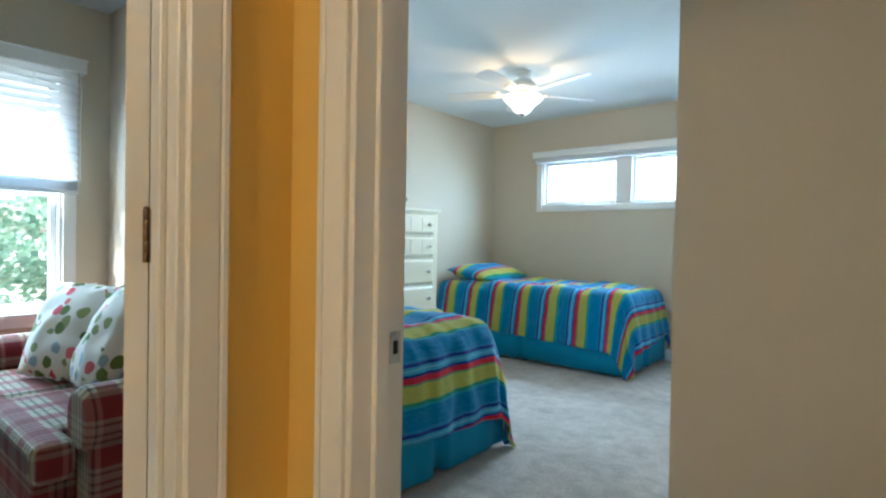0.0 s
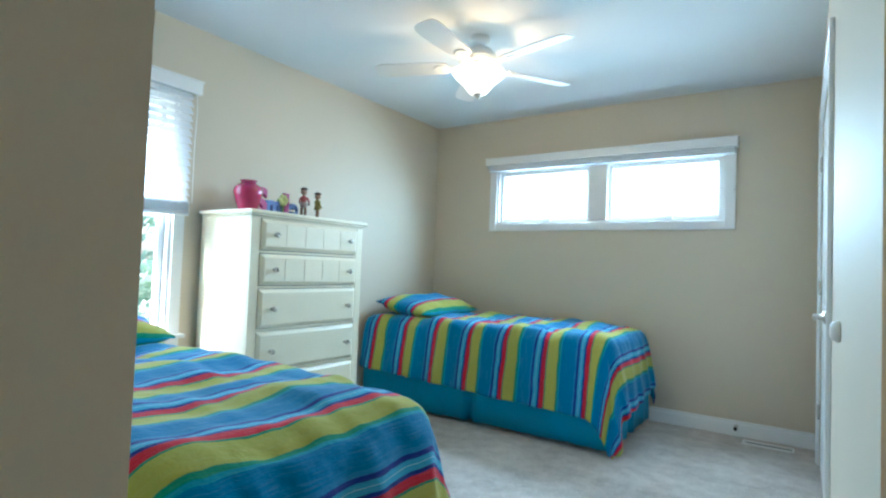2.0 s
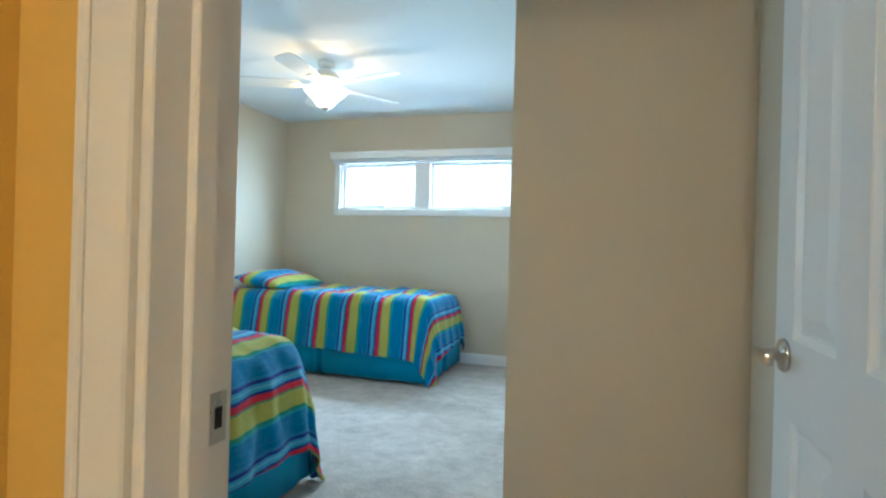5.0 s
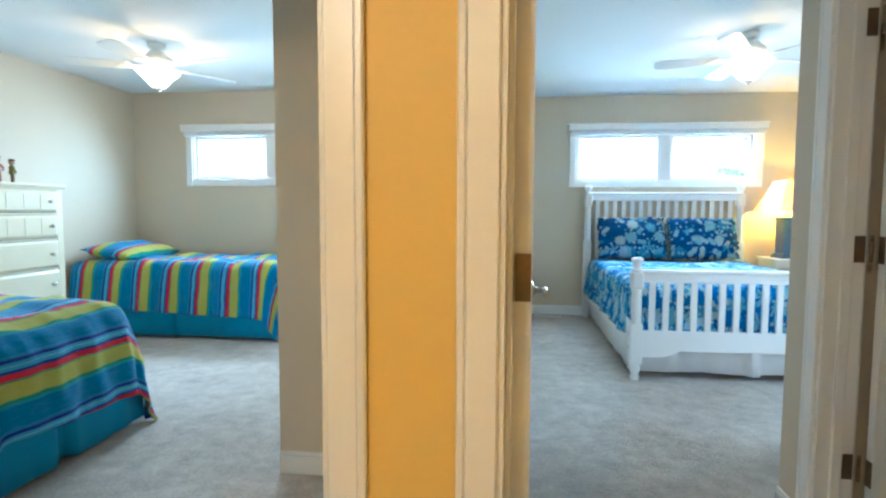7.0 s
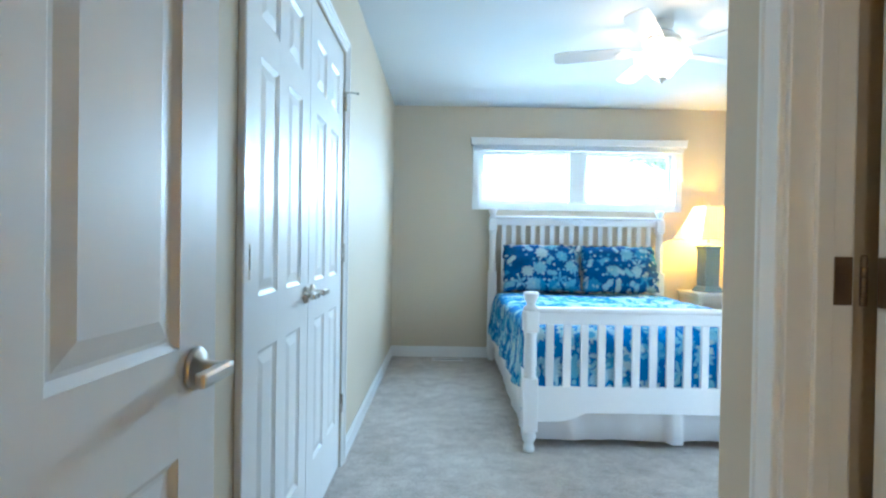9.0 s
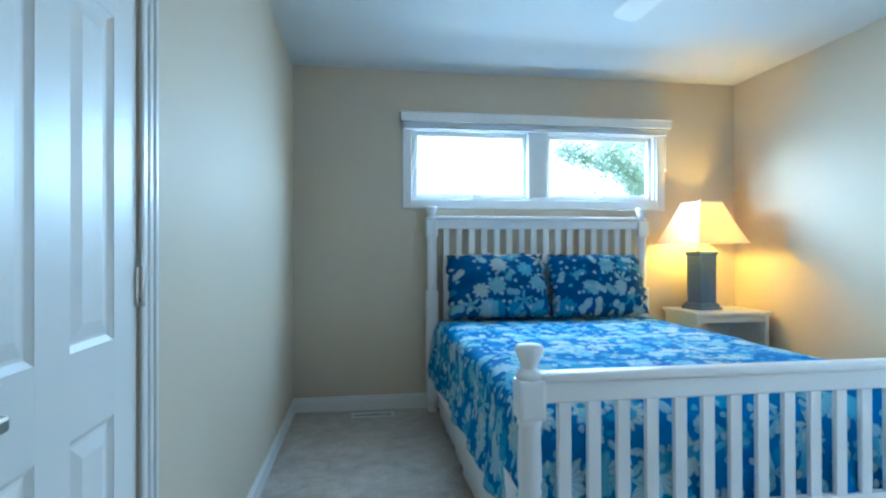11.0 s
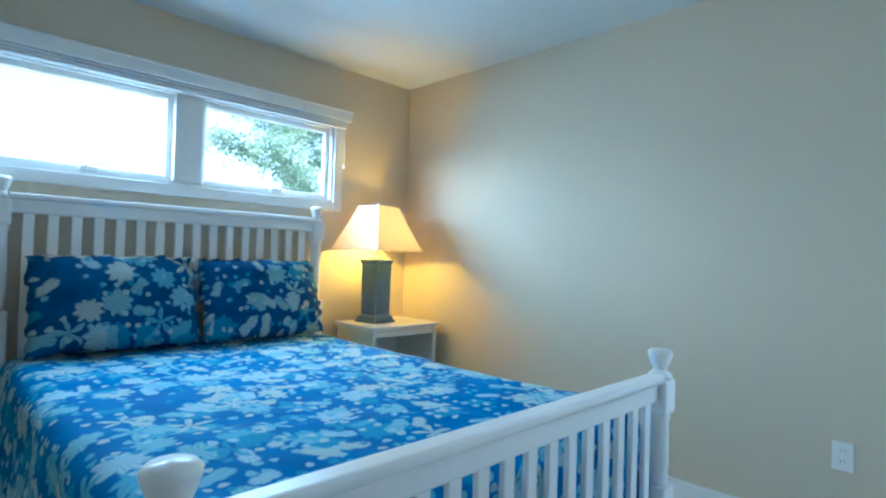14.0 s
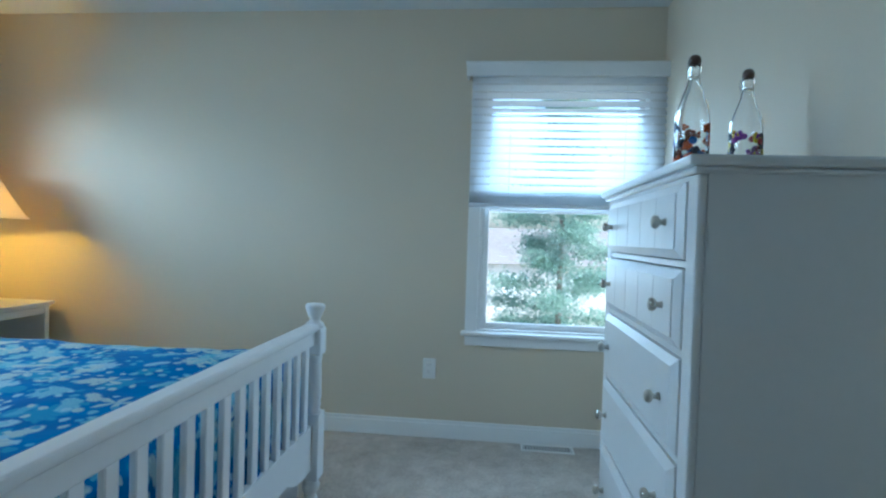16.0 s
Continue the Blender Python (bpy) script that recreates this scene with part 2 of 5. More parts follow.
def shell_material(name, ground, deep, pale=1.0, fewer=0.0):
    """Sea-shell print on blue: scalloped fans, starfish and small pebbles, each turned its own way."""
    m, nt, b = nodes_of(name)
    v = mapped(nt, (1, 1, 1), uv=True)
    warp = nt.nodes.new("ShaderNodeTexNoise")
    warp.inputs["Scale"].default_value, warp.inputs["Detail"].default_value = 26, 3
    nt.links.new(v, warp.inputs["Vector"])
    va = nt.nodes.new("ShaderNodeVectorMath")
    va.operation = "MULTIPLY_ADD"
    nt.links.new(warp.outputs["Color"], va.inputs[0])
    va.inputs[1].default_value = (0.024, 0.024, 0)
    nt.links.new(v, va.inputs[2])
    col = ramp_of(nt, noise_of(nt, v, 9, 3), [(0.35, deep), (0.65, ground)])
    # scale of the cells, lobes, depth of the lobes, radius in cells, share left out, offset
    for scale, lobes, deepness, radius, left_out, shift in ((6.6, 9, 0.12, 0.46, 0.20, 0.0), (7.8, 2, 0.28, 0.42, 0.25, 0.37), (6.2, 5, 0.46, 0.44, 0.45, 0.71), (21.0, 3, 0.06, 0.30, 0.40, 0.13)):
        mp = nt.nodes.new("ShaderNodeMapping")
        mp.inputs["Location"].default_value = (shift, shift * 1.7, 0)
        nt.links.new(va.outputs[0], mp.inputs[0])
        vo = nt.nodes.new("ShaderNodeTexVoronoi")
        vo.voronoi_dimensions = "2D"
        vo.inputs["Scale"].default_value = scale
        vo.inputs["Randomness"].default_value = 0.8
        nt.links.new(mp.outputs[0], vo.inputs["Vector"])
        off = nt.nodes.new("ShaderNodeVectorMath")
        off.operation = "SUBTRACT"
        nt.links.new(mp.outputs[0], off.inputs[0])
        nt.links.new(vo.outputs["Position"], off.inputs[1])
        xy = nt.nodes.new("ShaderNodeSeparateXYZ")
        nt.links.new(off.outputs[0], xy.inputs[0])
        sc = nt.nodes.new("ShaderNodeSeparateColor")
        nt.links.new(vo.outputs["Color"], sc.inputs[0])
        ang = maths(nt, "ADD", maths(nt, "ARCTAN2", xy.outputs[1], xy.outputs[0]), maths(nt, "MULTIPLY", sc.outputs[2], 6.283))
        lobe = maths(nt, "COSINE", maths(nt, "MULTIPLY", ang, float(lobes)), 0.0)
        rim = maths(nt, "MULTIPLY", maths(nt, "ADD", maths(nt, "MULTIPLY", lobe, deepness), 1.0 - deepness), maths(nt, "ADD", maths(nt, "MULTIPLY", sc.outputs[1], radius * 0.45), radius * 0.7))
        tone = ramp_of(nt, sc.outputs[0], [(0.0, (0.05 * pale, 0.33 * pale, 0.52 * pale)), (0.2, (0.30 * pale, 0.60 * pale, 0.66 * pale)), (0.45, (0.58 * pale, 0.70 * pale, 0.62 * pale)), (0.7, (0.16 * pale, 0.50 * pale, 0.64 * pale)), (0.84, (0.48 * pale, 0.70 * pale, 0.74 * pale))], True)
        rib = maths(nt, "ADD", maths(nt, "MULTIPLY", maths(nt, "SINE", maths(nt, "MULTIPLY", ang, 15.0), 0.0), 0.16), 0.22)
        tone2 = blend(nt, rib, tone, ground)
        edge = maths(nt, "MAXIMUM", maths(nt, "MINIMUM", maths(nt, "MULTIPLY", maths(nt, "SUBTRACT", rim, vo.outputs["Distance"]), 13.0), 0.92), 0.0)
        on = maths(nt, "MULTIPLY", edge, maths(nt, "GREATER_THAN", sc.outputs[1], left_out + fewer))
        col = blend(nt, on, col, tone2)
    nt.links.new(col, b.inputs["Base Color"])
    b.inputs["Roughness"].default_value = 0.85
    b.inputs["Specular IOR Level"].default_value = 0.2
    bump_of(nt, b, noise_of(nt, mapped(nt), 9, 4), 0.35, 0.015)
    return m


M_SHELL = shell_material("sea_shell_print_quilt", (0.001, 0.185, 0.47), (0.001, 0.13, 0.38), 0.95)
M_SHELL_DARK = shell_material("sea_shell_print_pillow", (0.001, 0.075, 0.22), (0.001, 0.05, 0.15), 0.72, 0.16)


def plaid_material():
    m, nt, b = nodes_of("red_plaid_upholstery")
    sep = nt.nodes.new("ShaderNodeSeparateXYZ")
    nt.links.new(mapped(nt), sep.inputs[0])
    stops = [(0.0, (0.30, 0.012, 0.016)), (0.26, (0.62, 0.56, 0.44)), (0.36, (0.13, 0.09, 0.06)), (0.42, (0.62, 0.56, 0.44)), (0.52, (0.13, 0.09, 0.06)), (0.58, (0.62, 0.56, 0.44)), (0.72, (0.13, 0.09, 0.06)), (0.77, (0.62, 0.56, 0.44)), (0.86, (0.30, 0.012, 0.016))]
    cs = []
    for i in range(3):
        u = maths(nt, "FRACT", maths(nt, "DIVIDE", sep.outputs[i], 0.17), 0.0)
        cs.append(ramp_of(nt, u, stops, True))
    c = blend(nt, 0.45, blend(nt, 0.5, cs[0], cs[1]), cs[2])
    nt.links.new(blend(nt, 0.6, c, blend(nt, 1.0, cs[0], cs[1], "MULTIPLY")), b.inputs["Base Color"])
    b.inputs["Roughness"].default_value = 0.85
    bump_of(nt, b, noise_of(nt, mapped(nt), 300, 2), 0.3, 0.002)
    return m


M_PLAID = plaid_material()


def floral_material():
    m, nt, b = nodes_of("floral_cushion_cotton")
    v = mapped(nt)
    vo = nt.nodes.new("ShaderNodeTexVoronoi")
    vo.inputs["Scale"].default_value = 15
    nt.links.new(v, vo.inputs["Vector"])
    sc = nt.nodes.new("ShaderNodeSeparateColor")
    nt.links.new(vo.outputs["Color"], sc.inputs[0])
    tone = ramp_of(nt, sc.outputs[0], [(0.0, (0.12, 0.18, 0.03)), (0.3, (0.55, 0.06, 0.08)), (0.5, (0.25, 0.30, 0.10)), (0.7, (0.30, 0.42, 0.48)), (0.85, (0.62, 0.12, 0.12))], True)
    w = noise_of(nt, v, 22, 4)
    inside = maths(nt, "LESS_THAN", maths(nt, "ADD", vo.outputs["Distance"], maths(nt, "MULTIPLY", w, 0.5)), 0.66)
    nt.links.new(blend(nt, inside, (0.74, 0.71, 0.62), tone), b.inputs["Base Color"])
    b.inputs["Roughness"].default_value = 0.85
    bump_of(nt, b, w, 0.2, 0.004)
    return m


M_FLORAL = floral_material()
M_VASE = surface("ruby_glazed_vase", (0.40, 0.02, 0.09), 0.12, 20, 8, 0.35, 0.02, 0.001, coat=0.5)


# ---- mesh helpers ----
def box(bm, x0, x1, y0, y1, z0, z1):
    vs = [bm.verts.new((x, y, z)) for x in (x0, x1) for y in (y0, y1) for z in (z0, z1)]
    for f in ((0, 1, 3, 2), (4, 6, 7, 5), (0, 4, 5, 1), (2, 3, 7, 6), (0, 2, 6, 4), (1, 5, 7, 3)):
        bm.faces.new([vs[i] for i in f])
    return vs


def soft_box(bm, x0, x1, y0, y1, z0, z1, r=0.004, seg=2):
    """A box with rounded edges, added to bm."""
    t = bmesh.new()
    box(t, x0, x1, y0, y1, z0, z1)
    bmesh.ops.bevel(t, geom=t.edges[:], offset=r, segments=seg, profile=0.6, affect="EDGES")
    merge(bm, t)


def merge(bm, t, m=None):
    """Adds the mesh t to bm, moved by m, and frees it."""
    vmap = {v: bm.verts.new(m @ v.co if m else v.co) for v in t.verts}
    for f in t.faces:
        try:
            nf = bm.faces.new([vmap[v] for v in f.verts])
            nf.smooth = f.smooth
        except ValueError:
            pass
    t.free()


def lathe(bm, prof, seg=24, centre=(0, 0), sx=1.0, sy=1.0):
    """A turned body from (radius, height) pairs."""
    rings = []
    for r, z in prof:
        rings.append([bm.verts.new((centre[0] + sx * r * math.cos(2 * math.pi * i / seg), centre[1] + sy * r * math.sin(2 * math.pi * i / seg), z)) for i in range(seg)])
    for a, b in zip(rings, rings[1:]):
        for i in range(seg):
            f = bm.faces.new((a[i], a[(i + 1) % seg], b[(i + 1) % seg], b[i]))
            f.smooth = True
    for ring in (rings[0], rings[-1]):
        if all((v.co.xy - Vector(centre)).length > 1e-4 for v in ring):
            bm.faces.new(ring)


def tube(bm, points, r, seg=8):
    """A round bar along points."""
    pts = [Vector(p) for p in points]
    rings = []
    for i, p in enumerate(pts):
        d = (pts[min(i + 1, len(pts) - 1)] - pts[max(i - 1, 0)]).normalized()
        a = d.orthogonal().normalized()
        b = d.cross(a)
        rings.append([bm.verts.new(p + r * (math.cos(2 * math.pi * k / seg) * a + math.sin(2 * math.pi * k / seg) * b)) for k in range(seg)])
    for ra, rb in zip(rings, rings[1:]):
        best = min(range(seg), key=lambda s: sum((ra[k].co - rb[(k + s) % seg].co).length for k in range(seg)))
        for k in range(seg):
            f = bm.faces.new((ra[k], ra[(k + 1) % seg], rb[(k + 1 + best) % seg], rb[(k + best) % seg]))
            f.smooth = True
    bm.faces.new(rings[0])
    bm.faces.new(rings[-1])


def mesh_from(bm, name, material):
    bmesh.ops.recalc_face_normals(bm, faces=bm.faces[:])
    me = bpy.data.meshes.new(name)
    bm.to_mesh(me)
    bm.free()
    me.materials.append(material)
    return me


def part(name, bm, material, parent=None, label=""):
    ob = new(name, mesh_from(bm, name, material))
    ob.parent = parent
    return tagged(ob, label)


def put(name, me, parent, place=(0, 0, 0), rz=0.0):
    """Another piece on a shared mesh."""
    ob = new(name, me)
    ob.parent = parent
    ob.matrix_basis = pose(*place, 0, 0, rz)
    return ob


def thing(name, m, label, category, group="", kind=""):
    ob = new(name)
    ob.empty_display_size = 0.1
    ob.matrix_basis = m
    return tagged(ob, label, category, group, kind)


def structure(name, bm, material, label):
    return tagged(part(name, bm, material), label, name.split("_")[0], "", "structure")


# ---- walls ----
def wall(name, axis, lo, hi, a, b, material, label, gaps=(), z1=CEIL, z0=0.0):
    """A wall lo..hi thick along axis, from a to b along the other one, with gaps (from, to, sill, head) cut right through."""
    bm = bmesh.new()

    def piece(p, q, zl, zh):
        if q - p < 1e-4 or zh - zl < 1e-4:
            return
        if axis == "x":
            box(bm, lo, hi, p, q, zl, zh)
        else:
            box(bm, p, q, lo, hi, zl, zh)

    at = a
    for g0, g1, s, h in sorted(gaps):
        piece(at, g0, z0, z1)
        piece(g0, g1, z0, s)
        piece(g0, g1, h, z1)
        at = g1
    piece(at, b, z0, z1)
    return structure(name, bm, material, label)


T = 0.12
YH, YR = 0.51, 0.63           # hall side and bedroom side of the wall with the two doors
DOOR_H = 2.04
A_D, B_D, C_D = (-0.483, 0.333), (0.610, 1.438), (-0.44, 0.318)
XW, XE = -3.45, 4.0           # outer walls, west and east
YA, YB = 5.21, 5.84           # north walls of the two bedrooms
A_WIN = (-2.78, -0.92, 1.505, 2.0)
B_WIN = (1.405, 3.33, 1.515, 2.047)
AW_WIN = (1.66, 2.58, 0.66, 2.03)
BE_WIN = (1.865, 2.805, 0.63, 2.045)
C_WIN = (0.02, 0.90, 0.66, 2.03)
W = "beige painted plaster wall, matte and plain"
# hall layer and bedroom layer of the door wall
wall("wall_hall_north", "y", YH, YH + 0.06, -0.645, 1.75, M_YELLOW, "golden yellow painted hallway wall", [(*A_D, 0, DOOR_H), (*B_D, 0, DOOR_H)])
wall("wall_bedroom_south", "y", YH + 0.06, YR, -1.27, 1.83, M_WALL, W, [(*A_D, 0, DOOR_H), (*B_D, 0, DOOR_H)])
wall("wall_hall_west", "x", -0.705, -0.645, -2.2, YH + 0.06, M_YELLOW, "golden yellow painted hallway wall", [(*C_D, 0, DOOR_H)])
wall("wall_den_east", "x", -0.745, -0.705, -2.2, YH + 0.06, M_WALL, W, [(*C_D, 0, DOOR_H)])
wall("wall_hall_east", "x", 1.75, 1.87, -2.2, YH + 0.06, M_YELLOW, "golden yellow painted hallway wall")
wall("wall_hall_south", "y", -2.32, -2.2, -3.62, 1.87, M_YELLOW, "golden yellow painted hallway wall")
# first bedroom
wall("wall_a_entry_west", "x", -1.27, -1.15, YR, 1.258, M_WALL, W)
wall("wall_a_south", "y", 1.138, 1.258, XW, -1.27, M_WALL, W)
wall("wall_a_west", "x", XW - T, XW, 1.138, YA + T, M_WALL, W, [AW_WIN])
wall("wall_a_north", "y", YA, YA + T, XW, 0.10, M_WALL, W, [A_WIN])
wall("wall_a_closet_end", "y", 1.88, 2.0, -0.365, 0.36, M_WALL, W)
wall("wall_a_closet", "x", -0.365, -0.265, 2.0, YA, M_WALL, W, [(3.45, 4.85, 0, DOOR_H)])
wall("wall_between", "x", 0.36, 0.48, YR, YB + T, M_WALL, W)
# second bedroom
wall("wall_b_closet", "x", 0.48, 0.572, YR, YB, M_WALL, W, [(1.925, 3.215, 0, DOOR_H)])
wall("wall_b_north", "y", YB, YB + T, 0.48, XE + T, M_WALL, W, [B_WIN])
wall("wall_b_east", "x", XE, XE + T, 1.69, YB, M_WALL, W, [BE_WIN])
wall("wall_b_south", "y", 1.69, 1.81, 1.83, XE, M_WALL, W)
wall("wall_b_entry_east", "x", 1.71, 1.83, YR, 1.81, M_WALL, W, [(0.80, 1.598, 0, DOOR_H)])
wall("wall_bath_east", "x", 2.95, 3.05, 0.57, 1.69, M_WALL, W)
wall("wall_bath_south", "y", 0.45, 0.57, 1.87, 3.05, M_WALL, W)
# den behind the west door
wall("wall_den_west", "x", -3.62, -3.5, -2.2, 1.138, M_WALL, W, [C_WIN])

bm = bmesh.new()
box(bm, -3.7, 4.2, -2.4, 6.1, -0.12, 0.0)
structure("floor", bm, M_CARPET, "beige plush carpet with tread marks, wall to wall")
bm = bmesh.new()
box(bm, -3.7, 4.2, -2.4, 6.1, CEIL, CEIL + 0.1)
structure("ceiling", bm, M_CEIL, "flat white painted ceiling")


def baseboard(axis, face, side, a, b):
    """A moulded skirting on the wall face, standing out to side (+1 or -1)."""
    bm = bmesh.new()
    for z0, z1, d in ((0.0, 0.085, 0.014), (0.085, 0.105, 0.010)):
        p, q = sorted((face + side * 0.0005, face + side * d))
        if axis == "x":
            soft_box(bm, p, q, a, b, z0, z1, 0.003, 1)
        else:
            soft_box(bm, a, b, p, q, z0, z1, 0.003, 1)
    structure("baseboard", bm, M_TRIM, "white moulded wooden baseboard along the carpet")


baseboard("y", YA, -1, XW, -0.38)
baseboard("x", XW, 1, 1.258, YA)
baseboard("y", 1.258, 1, XW, -1.15)
baseboard("x", -1.15, 1, YR, 1.24)
baseboard("y", 1.88, -1, -0.365, 0.34)
baseboard("x", -0.365, -1, 2.0, 3.38)
baseboard("x", -0.365, -1, 4.92, YA)
baseboard("x", 0.36, -1, YR, 1.86)
baseboard("x", 0.572, 1, YR, 1.85)
baseboard("x", 0.572, 1, 3.29, YB)
baseboard("y", YB, -1, 0.572, XE)
baseboard("x", XE, -1, 1.81, YB)
baseboard("y", 1.81, 1, 1.75, XE)
baseboard("x", 1.71, -1, 1.665, 1.81)
baseboard("y", YH, -1, 0.34, 0.55)
baseboard("y", YH, -1, -0.645, -0.55)


# ---- doors ----
def casing(name, m, w, h, depth, label="white moulded door casing with jambs"):
    """Jambs and two moulded casings round an opening 0..w wide along x; the wall lies from y = 0 to y = depth."""
    t = thing(name, m, label, "door casing", "", "structure")
    bm = bmesh.new()
    for x0, x1 in ((0.0, 0.018), (w - 0.018, w)):
        soft_box(bm, x0, x1, -0.002, depth + 0.002, 0, h, 0.002, 1)
    soft_box(bm, 0, w, -0.002, depth + 0.002, h - 0.018, h, 0.002, 1)
    part("jamb", bm, M_TRIM, t)
    bm = bmesh.new()
    for x0, x1 in ((0.018, 0.03), (w - 0.03, w - 0.018)):
        soft_box(bm, x0, x1, depth * 0.35, depth * 0.35 + 0.032, 0, h - 0.018, 0.002, 1)
    soft_box(bm, 0.018, w - 0.018, depth * 0.35, depth * 0.35 + 0.032, h - 0.03, h - 0.018, 0.002, 1)
    part("door_stop", bm, M_TRIM, t)
    for face, s in ((0.0, -1), (depth, 1)):
        bm = bmesh.new()
        for u0, u1, d in ((-0.006, 0.048, 0.015), (0.048, 0.062, 0.018)):
            p, q = sorted((face, face + s * d))
            soft_box(bm, -u1, -u0, p, q, 0, h + u1, 0.003, 1)
            soft_box(bm, w + u0, w + u1, p, q, 0, h + u1, 0.003, 1)
            soft_box(bm, -u0, w + u0, p, q, h + u0, h + u1, 0.003, 1)
        part("casing", bm, M_TRIM, t)
    return t


def lever_knob(parent, x, y, z, side, material, turn=-1):
    """A round rose with a small lever, standing out to side along y."""
    bm = bmesh.new()
    t = bmesh.new()
    lathe(t, [(0.0, 0.0), (0.030, 0.0), (0.032, 0.004), (0.028, 0.010), (0.012, 0.014), (0.010, 0.040), (0.013, 0.046), (0.0, 0.048)], 20)
    merge(bm, t, pose(x, y, z, -90 * side, 0, 0))
    t = bmesh.new()
    soft_box(t, -0.016, 0.075, -0.008, 0.008, -0.011, 0.011, 0.006, 2)
    merge(bm, t, pose(x, y + side * 0.046, z, 0, 0, 0 if turn > 0 else 180))
    return part("door_handle", bm, material, parent, "satin nickel lever handle")


def panel_leaf(w, h, t):
    """A six-panel leaf from x = 0 to w, y = 0 to t: recessed fields with raised middles on both faces."""
    bm = bmesh.new()
    st, mid = 0.105, 0.10
    rows = [(0.24, 0.80), (0.95, 1.60), (1.70, h - 0.13)]
    cols = [(st, (w - mid) / 2), ((w + mid) / 2, w - st)]
    box(bm, 0.002, w - 0.002, 0.009, t - 0.009, 0.002, h - 0.002)
    xs = [(0, st), ((w - mid) / 2, (w + mid) / 2), (w - st, w)]
    for x0, x1 in xs:
        box(bm, x0, x1, 0, t, 0, h)
    zs = [(0, 0.24), (0.80, 0.95), (1.60, 1.70), (h - 0.13, h)]
    for x0, x1 in cols:
        for z0, z1 in zs:
            box(bm, x0, x1, 0.0001, t - 0.0001, z0, z1)
        for z0, z1 in rows:
            for y0, y1, yb in ((0.0085, 0.002, 1), (t - 0.0085, t - 0.002, -1)):
                e0, e1 = 0.012, 0.045
                ring = []
                for e, y in ((0.0, y0 - (0.007 if yb > 0 else -0.007)), (e0, y0), (e0 + 0.006, y0), (e1, y1)):
                    ring.append([bm.verts.new(p) for p in ((x0 + e, y, z0 + e), (x1 - e, y, z0 + e), (x1 - e, y, z1 - e), (x0 + e, y, z1 - e))])
                for a, b in zip(ring, ring[1:]):
                    for i in range(4):
                        bm.faces.new((a[i], a[(i + 1) % 4], b[(i + 1) % 4], b[i]))
                bm.faces.new(ring[-1])
    return bm


def door(name, m, w, label, h=DOOR_H - 0.03, handles=(1, -1)):
    """Leaf hinged at x = 0, from y = 0 to 0.035."""
    t = thing(name, m, label, "door", "", "structure")
    part("door_leaf", panel_leaf(w, h, 0.035), M_DOOR, t)
    for s in handles:
        lever_knob(t, w - 0.065, 0.035 if s > 0 else 0.0, 0.915, s, M_NICKEL, -1)
    return t


casing("casing_door_1", pose(A_D[0], YH, 0), A_D[1] - A_D[0], DOOR_H, T)
casing("casing_door_2", pose(B_D[0], YH, 0), B_D[1] - B_D[0], DOOR_H, T)
casing("casing_door_3", pose(-0.645, C_D[0], 0, 0, 0, 90), C_D[1] - C_D[0], DOOR_H, 0.10)
casing("casing_door_4", pose(1.83, 0.80, 0, 0, 0, 90), 0.798, DOOR_H, T)
# open leaves, square to the wall
door("door_1", pose(A_D[1] - 0.024, YR + 0.008, 0.012, 0, 0, 90), 0.69, "white six-panel door standing wide open")
door("door_2", pose(B_D[0] + 0.067, YR + 0.008, 0.012, 0, 0, 87.5), 0.785, "white six-panel door standing wide open with nickel lever")
door("door_3", pose(-0.755, C_D[1] - 0.016, 0.012, 0, 0, 155), 0.67, "white six-panel door folded back into the den")
door("door_4", pose(1.852, 1.512, 0.012), 0.69, "white six-panel bathroom door standing open, brown hinges")


def butt_hinges(door_name, jamb, leaf, barrel, lift=0.0):
    """Three butt hinges seen open: jamb and leaf are plate boxes (x0, x1, y0, y1), barrel the pin's place."""
    t = bpy.data.objects[door_name]
    inv = t.matrix_basis.inverted()
    for z in (0.30 + lift, 1.055 + lift, 1.80 + lift):
        bm = bmesh.new()
        for x0, x1, y0, y1 in (jamb, leaf):
            soft_box(bm, x0, x1, y0, y1, z - 0.045, z + 0.045, 0.0009, 1)
        for k in range(5):
            z0 = z - 0.045 + 0.018 * k
            lathe(bm, [(0.005, z0), (0.0062, z0 + 0.001), (0.0062, z0 + 0.017), (0.005, z0 + 0.018)], 12, barrel)
        lathe(bm, [(0.0, z + 0.045), (0.0055, z + 0.0455), (0.005, z + 0.049), (0.0, z + 0.050)], 12, barrel)
        part("hinge", bm, M_BRONZE, t, "aged brown metal butt hinge").matrix_parent_inverse = inv


butt_hinges("door_1", (A_D[1] - 0.0205, A_D[1] - 0.0175, YR - 0.036, YR - 0.004), (A_D[1] - 0.058, A_D[1] - 0.026, YR + 0.005, YR + 0.008), (A_D[1] - 0.021, YR + 0.002))
butt_hinges("door_2", (B_D[0] + 0.0175, B_D[0] + 0.0205, YR - 0.036, YR - 0.004), (B_D[0] + 0.035, B_D[0] + 0.065, YR + 0.005, YR + 0.008), (B_D[0] + 0.027, YR + 0.002))
butt_hinges("door_3", (-0.743, -0.709, C_D[1] - 0.0205, C_D[1] - 0.0175), (-0.757, -0.754, C_D[1] - 0.016, C_D[1] + 0.012), (-0.749, C_D[1] - 0.021), 0.05)
butt_hinges("door_4", (1.796, 1.830, 1.5775, 1.5805), (1.849, 1.852, 1.515, 1.545), (1.841, 1.566))


